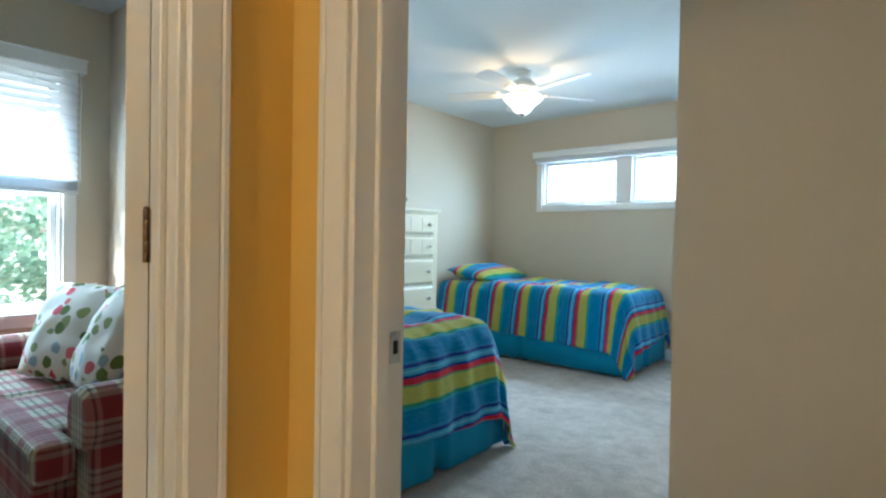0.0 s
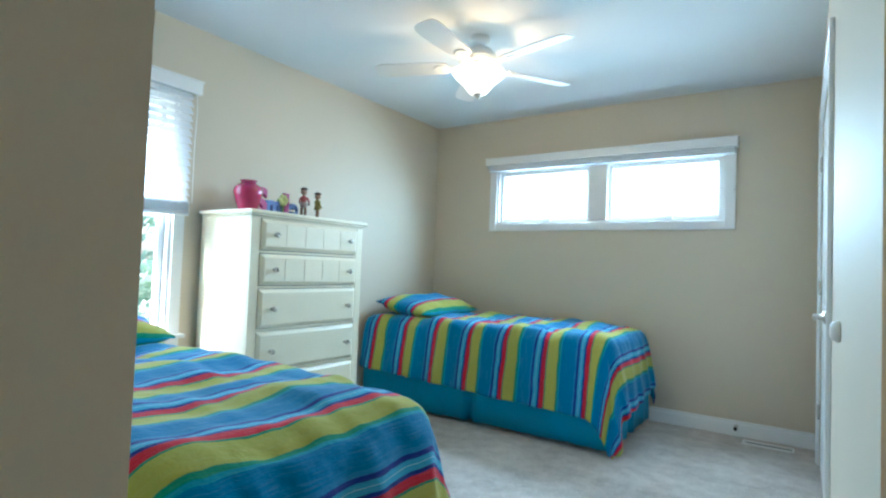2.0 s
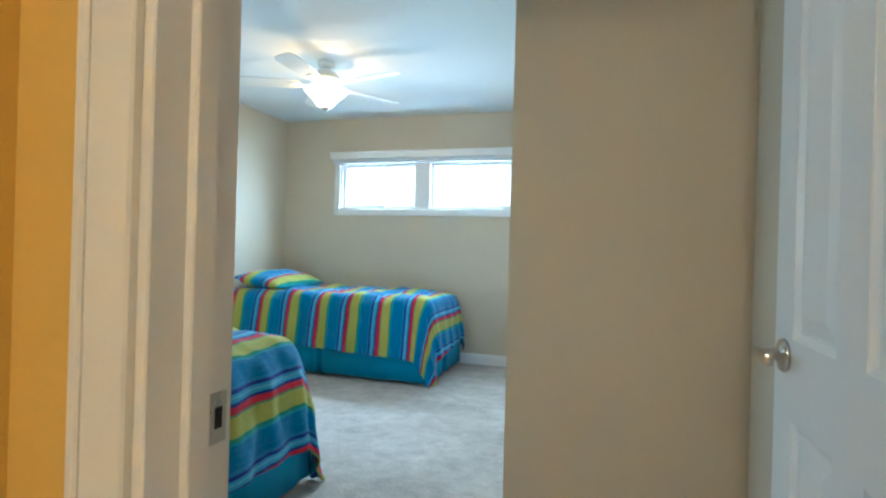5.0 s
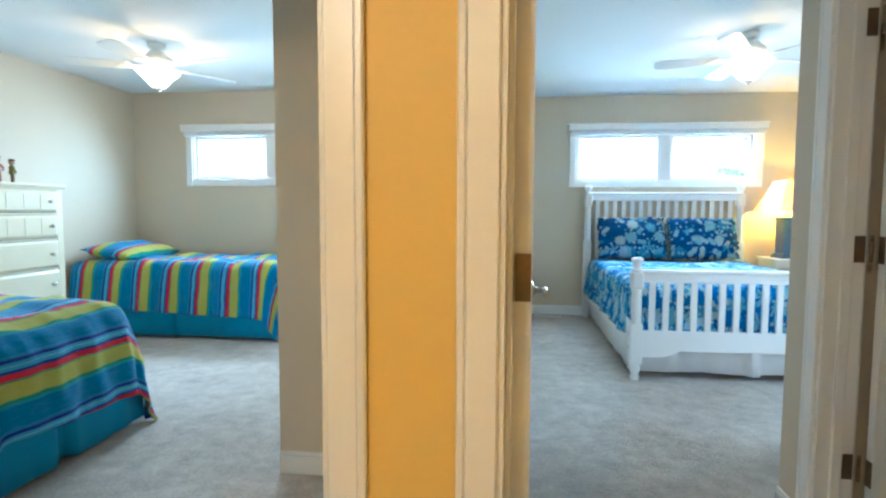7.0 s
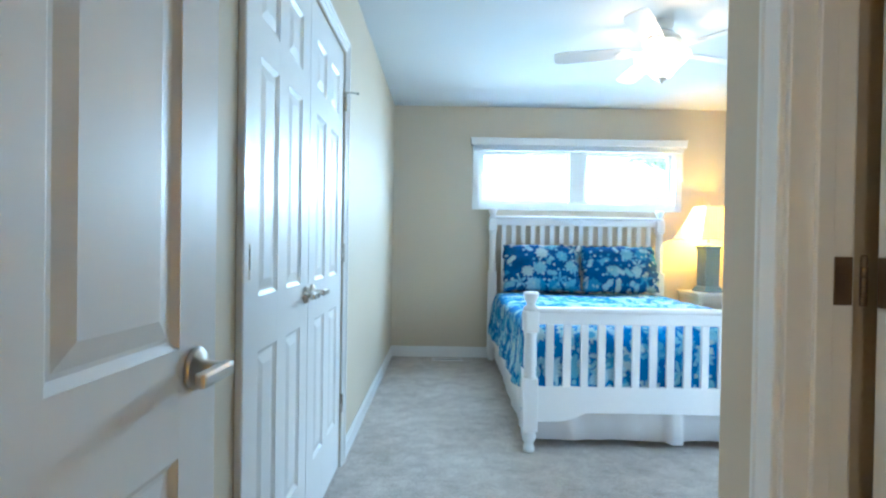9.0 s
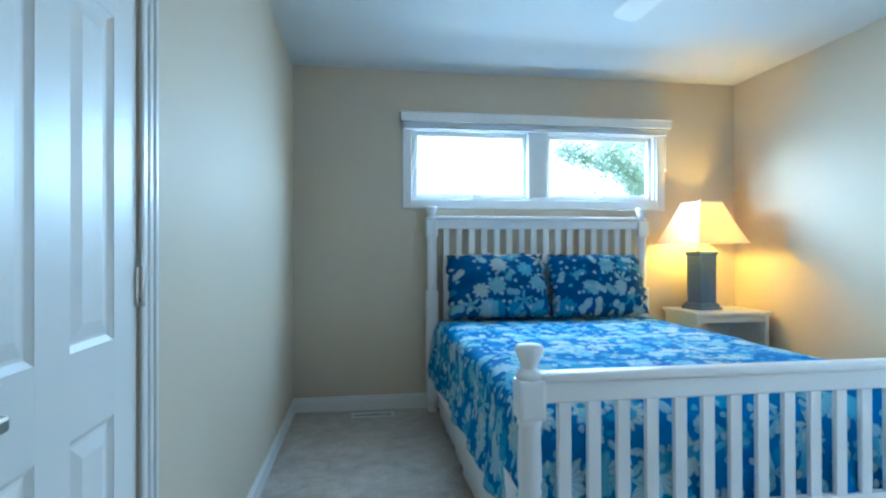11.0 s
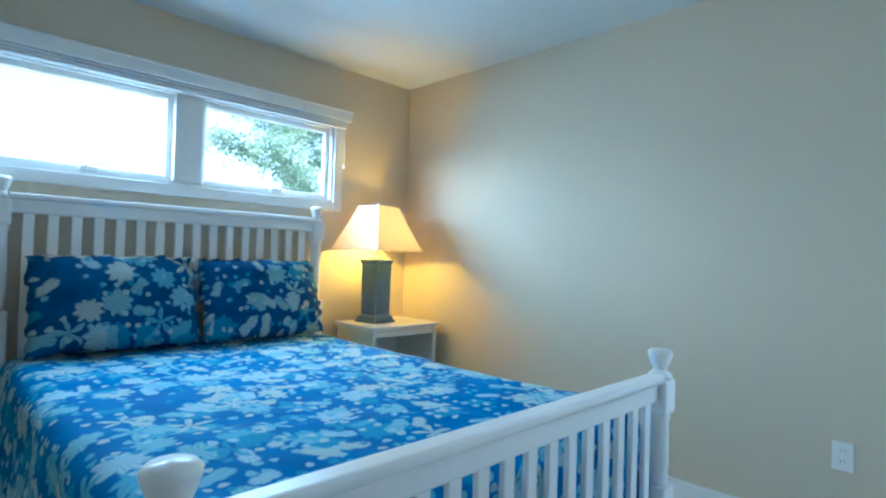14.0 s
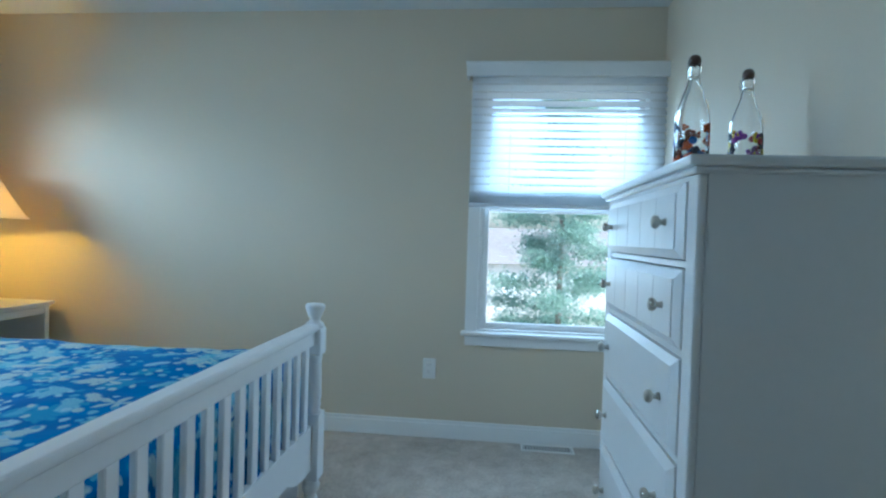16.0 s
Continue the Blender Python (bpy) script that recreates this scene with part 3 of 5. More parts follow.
# ---- windows ----
def casement_pair(name, m, w, z0, z1, label):
    """Twin casement window: opening 0..w along x, room side y = 0, outside y = 0.12."""
    t = thing(name, m, label, "window", "", "structure")
    bm = bmesh.new()
    c = 0.062
    for a0, a1, b0, b1 in ((-c, 0.006, z0 - c, z1 + c), (w - 0.006, w + c, z0 - c, z1 + c)):
        soft_box(bm, a0, a1, -0.018, 0.0, b0, b1, 0.003, 1)
    soft_box(bm, 0.006, w - 0.006, -0.018, 0.0, z0 - c, z0 + 0.004, 0.003, 1)
    soft_box(bm, 0.006, w - 0.006, -0.018, 0.0, z1 - 0.004, z1 + c, 0.003, 1)
    part("window_trim", bm, M_TRIM, t)
    bm = bmesh.new()
    for a0, a1, b0, b1 in ((0, 0.022, z0, z1), (w - 0.022, w, z0, z1), (0.022, w - 0.022, z0, z0 + 0.022), (0.022, w - 0.022, z1 - 0.022, z1)):
        box(bm, a0, a1, 0.0, 0.12, b0, b1)
    part("window_frame", bm, M_TRIM, t)
    mw = 0.155
    bm = bmesh.new()
    soft_box(bm, w / 2 - mw / 2, w / 2 + mw / 2, -0.012, 0.11, z0 + 0.022, z1 - 0.022, 0.003, 1)
    part("mullion", bm, M_TRIM, t)
    for a0, a1 in ((0.022, w / 2 - mw / 2), (w / 2 + mw / 2, w - 0.022)):
        s = 0.032
        bm = bmesh.new()
        for p0, p1, q0, q1 in ((a0, a0 + s, z0 + 0.022, z1 - 0.022), (a1 - s, a1, z0 + 0.022, z1 - 0.022), (a0 + s, a1 - s, z0 + 0.022, z0 + 0.022 + s), (a0 + s, a1 - s, z1 - 0.022 - s, z1 - 0.022)):
            soft_box(bm, p0, p1, 0.035, 0.075, q0, q1, 0.004, 1)
        sash = part("sash", bm, M_TRIM, t)
        bm = bmesh.new()
        box(bm, a0 + s, a1 - s, 0.052, 0.056, z0 + 0.022 + s, z1 - 0.022 - s)
        pane = part("pane", bm, M_PANE, sash)
        pane.visible_shadow = False
        bm = bmesh.new()
        xm = (a0 + a1) / 2 + 0.05
        soft_box(bm, xm - 0.05, xm + 0.03, 0.008, 0.034, z0 + 0.022, z0 + 0.052, 0.006, 2)
        tube(bm, [(xm - 0.03, 0.012, z0 + 0.05), (xm, 0.006, z0 + 0.068), (xm + 0.05, 0.004, z0 + 0.064), (xm + 0.075, 0.004, z0 + 0.055)], 0.006)
        part("crank", bm, M_PLASTIC, t, "white folding crank handle")
    # boxed valance and the raised shade under it
    bm = bmesh.new()
    v0, v1 = -c - 0.016, w + c + 0.016
    soft_box(bm, v0, v1, -0.092, -0.074, z1 + 0.025, z1 + 0.092, 0.003, 1)
    soft_box(bm, v0, v0 + 0.016, -0.076, 0.0, z1 + 0.025, z1 + 0.092, 0.003, 1)
    soft_box(bm, v1 - 0.016, v1, -0.076, 0.0, z1 + 0.025, z1 + 0.092, 0.003, 1)
    soft_box(bm, v0 - 0.006, v1 + 0.006, -0.098, 0.0, z1 + 0.086, z1 + 0.096, 0.002, 1)
    part("valance", bm, M_TRIM, t)
    for k in range(4):
        bm = bmesh.new()
        soft_box(bm, -c + 0.004, w + c - 0.004, -0.068, -0.022, z1 - 0.022 + k * 0.017, z1 - 0.008 + k * 0.017, 0.004, 1)
        part("shade_fold", bm, M_SHADEBAND, t)
    bm = bmesh.new()
    soft_box(bm, w / 2 - 0.05, w / 2 + 0.05, -0.072, -0.062, z1 - 0.012, z1 + 0.004, 0.003, 1)
    part("shade_pull", bm, M_PLASTIC, t)
    bm = bmesh.new()
    tube(bm, [(w + c - 0.012, -0.05, z1 + 0.02), (w + c - 0.010, -0.048, z1 - 0.12), (w + c - 0.012, -0.05, z1 - 0.27)], 0.0025, 6)
    lathe(bm, [(0.0, z1 - 0.30), (0.010, z1 - 0.295), (0.007, z1 - 0.27), (0.002, z1 - 0.265)], 10, (w + c - 0.012, -0.05))
    part("cord", bm, M_PLASTIC, t, "thin pull cord with a tassel")
    return t


def hung_window(name, m, w, z0, z1, label, blind_to=1.36):
    """Double-hung window with a slatted blind let half-way down; opening 0..w along x, room side y = 0."""
    t = thing(name, m, label, "window", "", "structure")
    c = 0.062
    bm = bmesh.new()
    for a0, a1 in ((-c, 0.006), (w - 0.006, w + c)):
        soft_box(bm, a0, a1, -0.018, 0.0, z0, z1 + c, 0.003, 1)
    soft_box(bm, 0.006, w - 0.006, -0.018, 0.0, z1 - 0.004, z1 + c, 0.003, 1)
    part("window_trim", bm, M_TRIM, t)
    bm = bmesh.new()
    soft_box(bm, -c - 0.022, w + c + 0.022, -0.048, 0.05, z0 - 0.022, z0, 0.006, 2)
    part("window_sill", bm, M_TRIM, t)
    bm = bmesh.new()
    soft_box(bm, -c, w + c, -0.018, 0.0, z0 - 0.082, z0 - 0.022, 0.004, 1)
    part("apron", bm, M_TRIM, t)
    bm = bmesh.new()
    for a0, a1, b0, b1 in ((0, 0.022, z0, z1), (w - 0.022, w, z0, z1), (0.022, w - 0.022, z0, z0 + 0.012), (0.022, w - 0.022, z1 - 0.03, z1)):
        box(bm, a0, a1, 0.001, 0.12, b0, b1)
    part("window_frame", bm, M_TRIM, t)
    zm = (z0 + z1) / 2
    s = 0.034
    for lo, hi, y in ((z0 + 0.012, zm + 0.02, 0.045), (zm - 0.02, z1 - 0.03, 0.082)):
        bm = bmesh.new()
        for p0, p1, q0, q1 in ((0.022, 0.022 + s, lo, hi), (w - 0.022 - s, w - 0.022, lo, hi), (0.022 + s, w - 0.022 - s, lo, lo + s), (0.022 + s, w - 0.022 - s, hi - 0.035, hi)):
            soft_box(bm, p0, p1, y, y + 0.034, q0, q1, 0.004, 1)
        sash = part("sash", bm, M_TRIM, t)
        bm = bmesh.new()
        box(bm, 0.022 + s, w - 0.022 - s, y + 0.015, y + 0.019, lo + s, hi - 0.035)
        pane = part("pane", bm, M_PANE, sash)
        pane.visible_shadow = False
    bm = bmesh.new()
    v0, v1 = -c - 0.03, w + c + 0.03
    soft_box(bm, v0, v1, -0.088, -0.070, z1 + 0.012, z1 + 0.088, 0.003, 1)
    soft_box(bm, v0, v0 + 0.016, -0.072, 0.0, z1 + 0.012, z1 + 0.088, 0.003, 1)
    soft_box(bm, v1 - 0.016, v1, -0.072, 0.0, z1 + 0.012, z1 + 0.088, 0.003, 1)
    soft_box(bm, v0 - 0.005, v1 + 0.005, -0.094, 0.0, z1 + 0.082, z1 + 0.092, 0.002, 1)
    part("valance", bm, M_TRIM, t)
    sb = bmesh.new()
    soft_box(sb, -c + 0.004, w + c - 0.004, -0.024, 0.024, -0.0013, 0.0013, 0.001, 1)
    bmesh.ops.rotate(sb, verts=sb.verts[:], cent=(0, 0, 0), matrix=Matrix.Rotation(radians(55), 3, "X"))
    me = mesh_from(sb, "slat", M_SLAT)
    z = z1 + 0.0
    while z > blind_to + 0.06:
        put("slat", me, t, (0, -0.045, z))
        z -= 0.043
    fb = bmesh.new()
    soft_box(fb, -c + 0.004, w + c - 0.004, -0.024, 0.024, -0.0013, 0.0013, 0.001, 1)
    me2 = mesh_from(fb, "slat", M_SLAT)
    for k in range(11):
        put("slat", me2, t, (0, -0.045, blind_to + 0.003 + 0.0055 * k))
    bm = bmesh.new()
    soft_box(bm, -c + 0.004, w + c - 0.004, -0.070, -0.020, blind_to - 0.022, blind_to - 0.001, 0.004, 1)
    part("bottom_rail", bm, M_SHADEBAND, t)
    for x in (0.16, w - 0.16):
        bm = bmesh.new()
        box(bm, x - 0.002, x + 0.002, -0.0722, -0.0712, blind_to, z1 + 0.02)
        part("ladder_tape", bm, M_SLAT, t)
    bm = bmesh.new()
    tube(bm, [(w + c - 0.005, -0.085, z1 + 0.01), (w + c + 0.004, -0.082, z1 - 0.10), (w + c - 0.002, -0.08, z1 - 0.3), (w + c, -0.08, z1 - 0.62)], 0.0028, 6)
    part("cord", bm, M_PLASTIC, t)
    return t


casement_pair("window_1", pose(A_WIN[0], YA, 0), A_WIN[1] - A_WIN[0], A_WIN[2], A_WIN[3], "white twin casement window with a boxed valance and raised shade")
casement_pair("window_2", pose(B_WIN[0], YB, 0), B_WIN[1] - B_WIN[0], B_WIN[2], B_WIN[3], "white twin casement window above the bed with a boxed valance")
hung_window("window_3", pose(XE, BE_WIN[1], 0, 0, 0, -90), BE_WIN[1] - BE_WIN[0], BE_WIN[2], BE_WIN[3], "white double-hung window with slatted blind half lowered")
hung_window("window_4", pose(XW, AW_WIN[0], 0, 0, 0, 90), AW_WIN[1] - AW_WIN[0], AW_WIN[2], AW_WIN[3], "white double-hung window with slatted blind half lowered")
hung_window("window_5", pose(-3.5, C_WIN[0], 0, 0, 0, 90), C_WIN[1] - C_WIN[0], C_WIN[2], C_WIN[3], "white double-hung den window with blind half lowered")


# ---- closets ----
def closet_pair(name, m, w, label, knobs=True):
    """Two panelled leaves closing an opening 0..w along x; the room lies at y < 0."""
    t = thing(name, m, label, "closet doors", "", "structure")
    h = DOOR_H - 0.02
    leaf = w / 2 - 0.006
    lm = mesh_from(panel_leaf(leaf - 0.002, h, 0.033), "closet_leaf", M_DOOR)
    put("closet_leaf", lm, t, (0.005, 0.004, 0.012))
    put("closet_leaf", lm, t, (w / 2 + 0.002, 0.004, 0.012))
    bm = bmesh.new()
    for u0, u1, d in ((0.0, 0.026, 0.010), (0.026, 0.048, 0.014), (0.048, 0.064, 0.019)):
        soft_box(bm, -u1, -u0, -d, 0, 0, DOOR_H + u1, 0.003, 1)
        soft_box(bm, w + u0, w + u1, -d, 0, 0, DOOR_H + u1, 0.003, 1)
        soft_box(bm, -u0, w + u0, -d, 0, DOOR_H + u0, DOOR_H + u1, 0.003, 1)
    part("casing", bm, M_TRIM, t)
    # near-black sheet in place of the shade seen through the leaf gaps
    bm = bmesh.new()
    box(bm, 0, w, 0.06, 0.07, 0, DOOR_H)
    part("closet_back", bm, M_DARK, t)
    for x in (0.0, w):
        for z in (0.32, 1.06, 1.80):
            bm = bmesh.new()
            lathe(bm, [(0.006, z - 0.045), (0.0065, z - 0.042), (0.0065, z + 0.042), (0.006, z + 0.045)], 10, (x, -0.006))
            soft_box(bm, x - 0.016, x + 0.016, -0.003, 0.0005, z - 0.044, z + 0.044, 0.001, 1)
            part("hinge", bm, M_NICKEL, t, "satin nickel hinge")
    for x in (w / 2 - 0.05, w / 2 + 0.05):
        lever_knob(t, x, 0.004, 0.92, -1, M_NICKEL, 1 if x > w / 2 else -1)
    return t


closet_pair("closet_doors_1", pose(0.572, 1.925, 0, 0, 0, 90), 1.29, "pair of white panelled closet doors, closed")
closet_pair("closet_doors_2", pose(-0.365, 4.85, 0, 0, 0, -90), 1.40, "pair of white panelled closet doors, closed")


# ---- cloth ----
def drape_mesh(name, L, Wd, head, foot, side_l, side_r, top, material, seed, step=0.035, lift=0.032, wrinkle=0.026, r=0.12, taper=0.0, foot_taper=0.0, droop=2.6):
    """A bed cover over a block L long (x, head at 0) and Wd wide (y): rounded edges, hanging sides, soft wrinkles.
    The print runs on the cloth by its own length and width."""
    bm = bmesh.new()
    uvl = bm.loops.layers.uv.new("UVMap")
    nu = int((L + head + foot) / step)
    nv = int((Wd + side_l + side_r) / step)
    grid = {}

    def over(d):
        """Where a point d past the edge lies: out and down over a rounded edge."""
        if d <= 0:
            return 0.0, 0.0
        q = r * math.pi / 2
        if d < q:
            a = d / r
            return r * math.sin(a), r * (1 - math.cos(a))
        return r, r + d - q

    for i in range(nu + 1):
        for j in range(nv + 1):
            hem = foot * (1 + foot_taper * (j / nv - 0.5))
            u = -head + (L + head + hem) * i / nu
            k = 1 + taper * (min(max(u / L, 0.0), 1.0) - 0.5)
            v = -side_l * k + (Wd + (side_l + side_r) * k) * j / nv
            du = max(0.0, u - (L - r))
            dv = v - (Wd - r) if v > Wd - r else (r - v if v < r else 0.0)
            sv = 1 if v > Wd / 2 else -1
            x, y = min(u, L - r), min(max(v, r), Wd - r)
            d = (du ** droop + dv ** droop) ** (1 / droop)
            out, down = over(d)
            if d > 0:
                flare = 0.16 * max(0.0, d - 0.16)
                x += du / d * (out + flare)
                y += sv * dv / d * (out + flare)
            n = noise.noise(Vector((u * 3.1 + seed, v * 3.1, seed)))
            n2 = noise.noise(Vector((u * 9.0, v * 4.0 + seed, 3.3)))
            z = top - down
            if d < 0.12:
                n3 = noise.noise(Vector((u * 4.0 + 1.7 * n, v * 17.0, seed * 1.3)))
                n4 = noise.noise(Vector((u * 30.0, v * 5.0, seed * 2.1))) * max(0.0, noise.noise(Vector((u * 2.3, v * 2.3, seed + 7))))
                z += lift * n + wrinkle * n2 + 0.010 * n3 + 0.022 * n4 * min(1.0, lift * 40)
            else:
                along = u if dv > du else v
                fold = noise.noise(Vector((along * 6.5, seed, 0.35 * d))) * 0.045 * min(1, d * 2.2) + 0.008 * n2 + 0.012 * noise.noise(Vector((along * 19.0, d * 6.0, seed)))
                x += du / d * fold
                y += sv * dv / d * fold
            grid[i, j] = (bm.verts.new((x, y, max(z, 0.015))), u, v)
    for i in range(nu):
        for j in range(nv):
            q = [grid[i, j], grid[i + 1, j], grid[i + 1, j + 1], grid[i, j + 1]]
            f = bm.faces.new([a[0] for a in q])
            f.smooth = True
            for lp, a in zip(f.loops, q):
                lp[uvl].uv = (a[1], a[2])
    me = bpy.data.meshes.new(name)
    bm.to_mesh(me)
    bm.free()
    me.materials.append(material)
    return me


def cover(name, me, m, label, category, group=""):
    ob = new(name, me)
    ob.matrix_basis = m
    mod = ob.modifiers.new("thickness", "SOLIDIFY")
    mod.thickness, mod.offset = 0.012, -1
    sub = ob.modifiers.new("smooth", "SUBSURF")
    sub.levels = sub.render_levels = 1
    return tagged(ob, label, category, group)


def cushion_mesh(name, w, h, d, material, seed, ruffle=0.0, uv_from=(0, 0)):
    """A stuffed pillow lying flat, w by h, d thick, with pinched corners."""
    bm = bmesh.new()
    uvl = bm.loops.layers.uv.new("UVMap")
    n = 26
    sides = {}
    for s in (1, -1):
        for i in range(n + 1):
            for j in range(n + 1):
                a, b = 2 * i / n - 1, 2 * j / n - 1
                if s < 0 and (i in (0, n) or j in (0, n)):
                    sides[s, i, j] = sides[1, i, j]
                    continue
                puff = max(0.0, (1 - abs(a) ** 2.6) * (1 - abs(b) ** 2.6)) ** 0.55
                pinch = 1 - 0.07 * (a * a) * (1 - b * b) - 0.0
                pinch2 = 1 - 0.07 * (b * b) * (1 - a * a)
                wob = noise.noise(Vector((a * 2.2 + seed, b * 2.2, s * 1.7 + seed)))
                z = s * d / 2 * puff * (1 + 0.22 * wob)
                edge = noise.noise(Vector((a * 7 + seed, b * 7, seed))) * (0.012 + ruffle) * (1 - puff)
                sides[s, i, j] = (bm.verts.new((a * w / 2 * pinch2 + edge, b * h / 2 * pinch + edge, z + edge)), uv_from[0] + (a + 1) * w / 2, uv_from[1] + (b + 1) * h / 2)
    for s in (1, -1):
        for i in range(n):
            for j in range(n):
                q = [sides[s, i, j], sides[s, i + 1, j], sides[s, i + 1, j + 1], sides[s, i, j + 1]]
                if s < 0:
                    q.reverse()
                f = bm.faces.new([a[0] for a in q])
                f.smooth = True
                for lp, a in zip(f.loops, q):
                    lp[uvl].uv = (a[1], a[2])
    me = bpy.data.meshes.new(name)
    bm.to_mesh(me)
    bm.free()
    me.materials.append(material)
    return me


def skirt_mesh(points, top, bottom, material, seed, splits=()):
    """A gathered valance hanging along points."""
    bm = bmesh.new()
    cols = []
    run = 0.0
    for (ax, ay), (bx, by) in zip(points, points[1:]):
        ln = math.hypot(bx - ax, by - ay)
        nx, ny = (by - ay) / ln, -(bx - ax) / ln
        k = max(2, int(ln / 0.02))
        for i in range(k):
            f = i / k
            s = run + ln * f
            wob = 0.010 * math.sin(s * 40 + seed) * noise.noise(Vector((s * 3, seed, 0))) + 0.014 * noise.noise(Vector((s * 5.0, seed, 2)))
            pleat = -0.035 if any(abs(s - q) < 0.035 for q in splits) else 0.0
            col = []
            for z, g in ((top, 0.2), (top * 0.6 + bottom * 0.4, 0.8), (bottom + 0.012 * noise.noise(Vector((s * 4, 5, seed))), 1.4)):
                o = wob * g + pleat * g
                col.append(bm.verts.new((ax + (bx - ax) * f + nx * o, ay + (by - ay) * f + ny * o, z)))
            cols.append(col)
        run += ln
    for a, b in zip(cols, cols[1:]):
        for r0 in range(2):
            f = bm.faces.new((a[r0], b[r0], b[r0 + 1], a[r0 + 1]))
            f.smooth = True
    me = bpy.data.meshes.new("bed_skirt")
    bm.to_mesh(me)
    bm.free()
    me.materials.append(material)
    return me


# ---- twin beds ----
def twin_bed(m, label, seed, foot, sl, sr, r=0.12, taper=0.0, foot_taper=0.0):
    L, Wd, top = 1.98, 0.97, 0.69
    t = thing("twin_bed", m, label, "bed", "twin beds")
    bm = bmesh.new()
    soft_box(bm, 0.03, L - 0.05, 0.05, Wd - 0.05, 0.32, top - 0.05, 0.10, 4)
    part("mattress", bm, M_MAT, t)
    bm = bmesh.new()
    soft_box(bm, 0.02, L - 0.03, 0.03, Wd - 0.03, 0.13, 0.318, 0.02, 1)
    part("box_spring", bm, M_MAT, t)
    for x, y in ((0.12, 0.12), (0.12, Wd - 0.12), (L - 0.14, 0.12), (L - 0.14, Wd - 0.12), (L / 2, 0.1)):
        bm = bmesh.new()
        lathe(bm, [(0.024, 0.0), (0.027, 0.01), (0.02, 0.04), (0.016, 0.13)], 12, (x, y))
        part("leg", bm, M_DARK, t)
    sk = new("bed_skirt", skirt_mesh([(0.0, -0.005), (L, -0.005), (L, Wd + 0.005), (0.0, Wd + 0.005)], 0.34, 0.03, M_SKIRTBLUE, seed, (1.0, L + 0.45, 2 * L + Wd - 1.0)))
    sk.parent = t
    mod = sk.modifiers.new("thickness", "SOLIDIFY")
    mod.thickness = 0.004
    tagged(sk, "plain turquoise bed skirt")
    cover("comforter", drape_mesh("comforter", L + 0.01, Wd + 0.04, 0.0, foot, sl, sr, top + 0.02, M_STRIPE, seed, step=0.024, r=r, taper=taper, foot_taper=foot_taper, droop=1.7), m @ pose(0.0, -0.02, 0), "striped cotton comforter in turquoise, red and lime, draped over the bed", "comforter", "comforters")
    pl = new("pillow", cushion_mesh("pillow", 0.50, 0.84, 0.19, M_STRIPE, seed, 0.0, (0.03, 0.0)))
    pl.matrix_basis = m @ pose(0.28, Wd / 2, top + 0.075, 0, 8, 0)
    tagged(pl, "plump pillow in a matching striped sham", "pillow", "striped pillows")
    return t


twin_bed(pose(XW + 0.06, 4.19, 0), "twin bed with turquoise skirt along the window wall", 3.1, 0.42, 0.41, 0.25, 0.12, 0.2, -0.3)
twin_bed(pose(XW + 0.10, 1.37, 0), "twin bed with turquoise skirt near the doorway", 8.7, 0.42, 0.25, 0.41, 0.155, 0.1, 0.25)


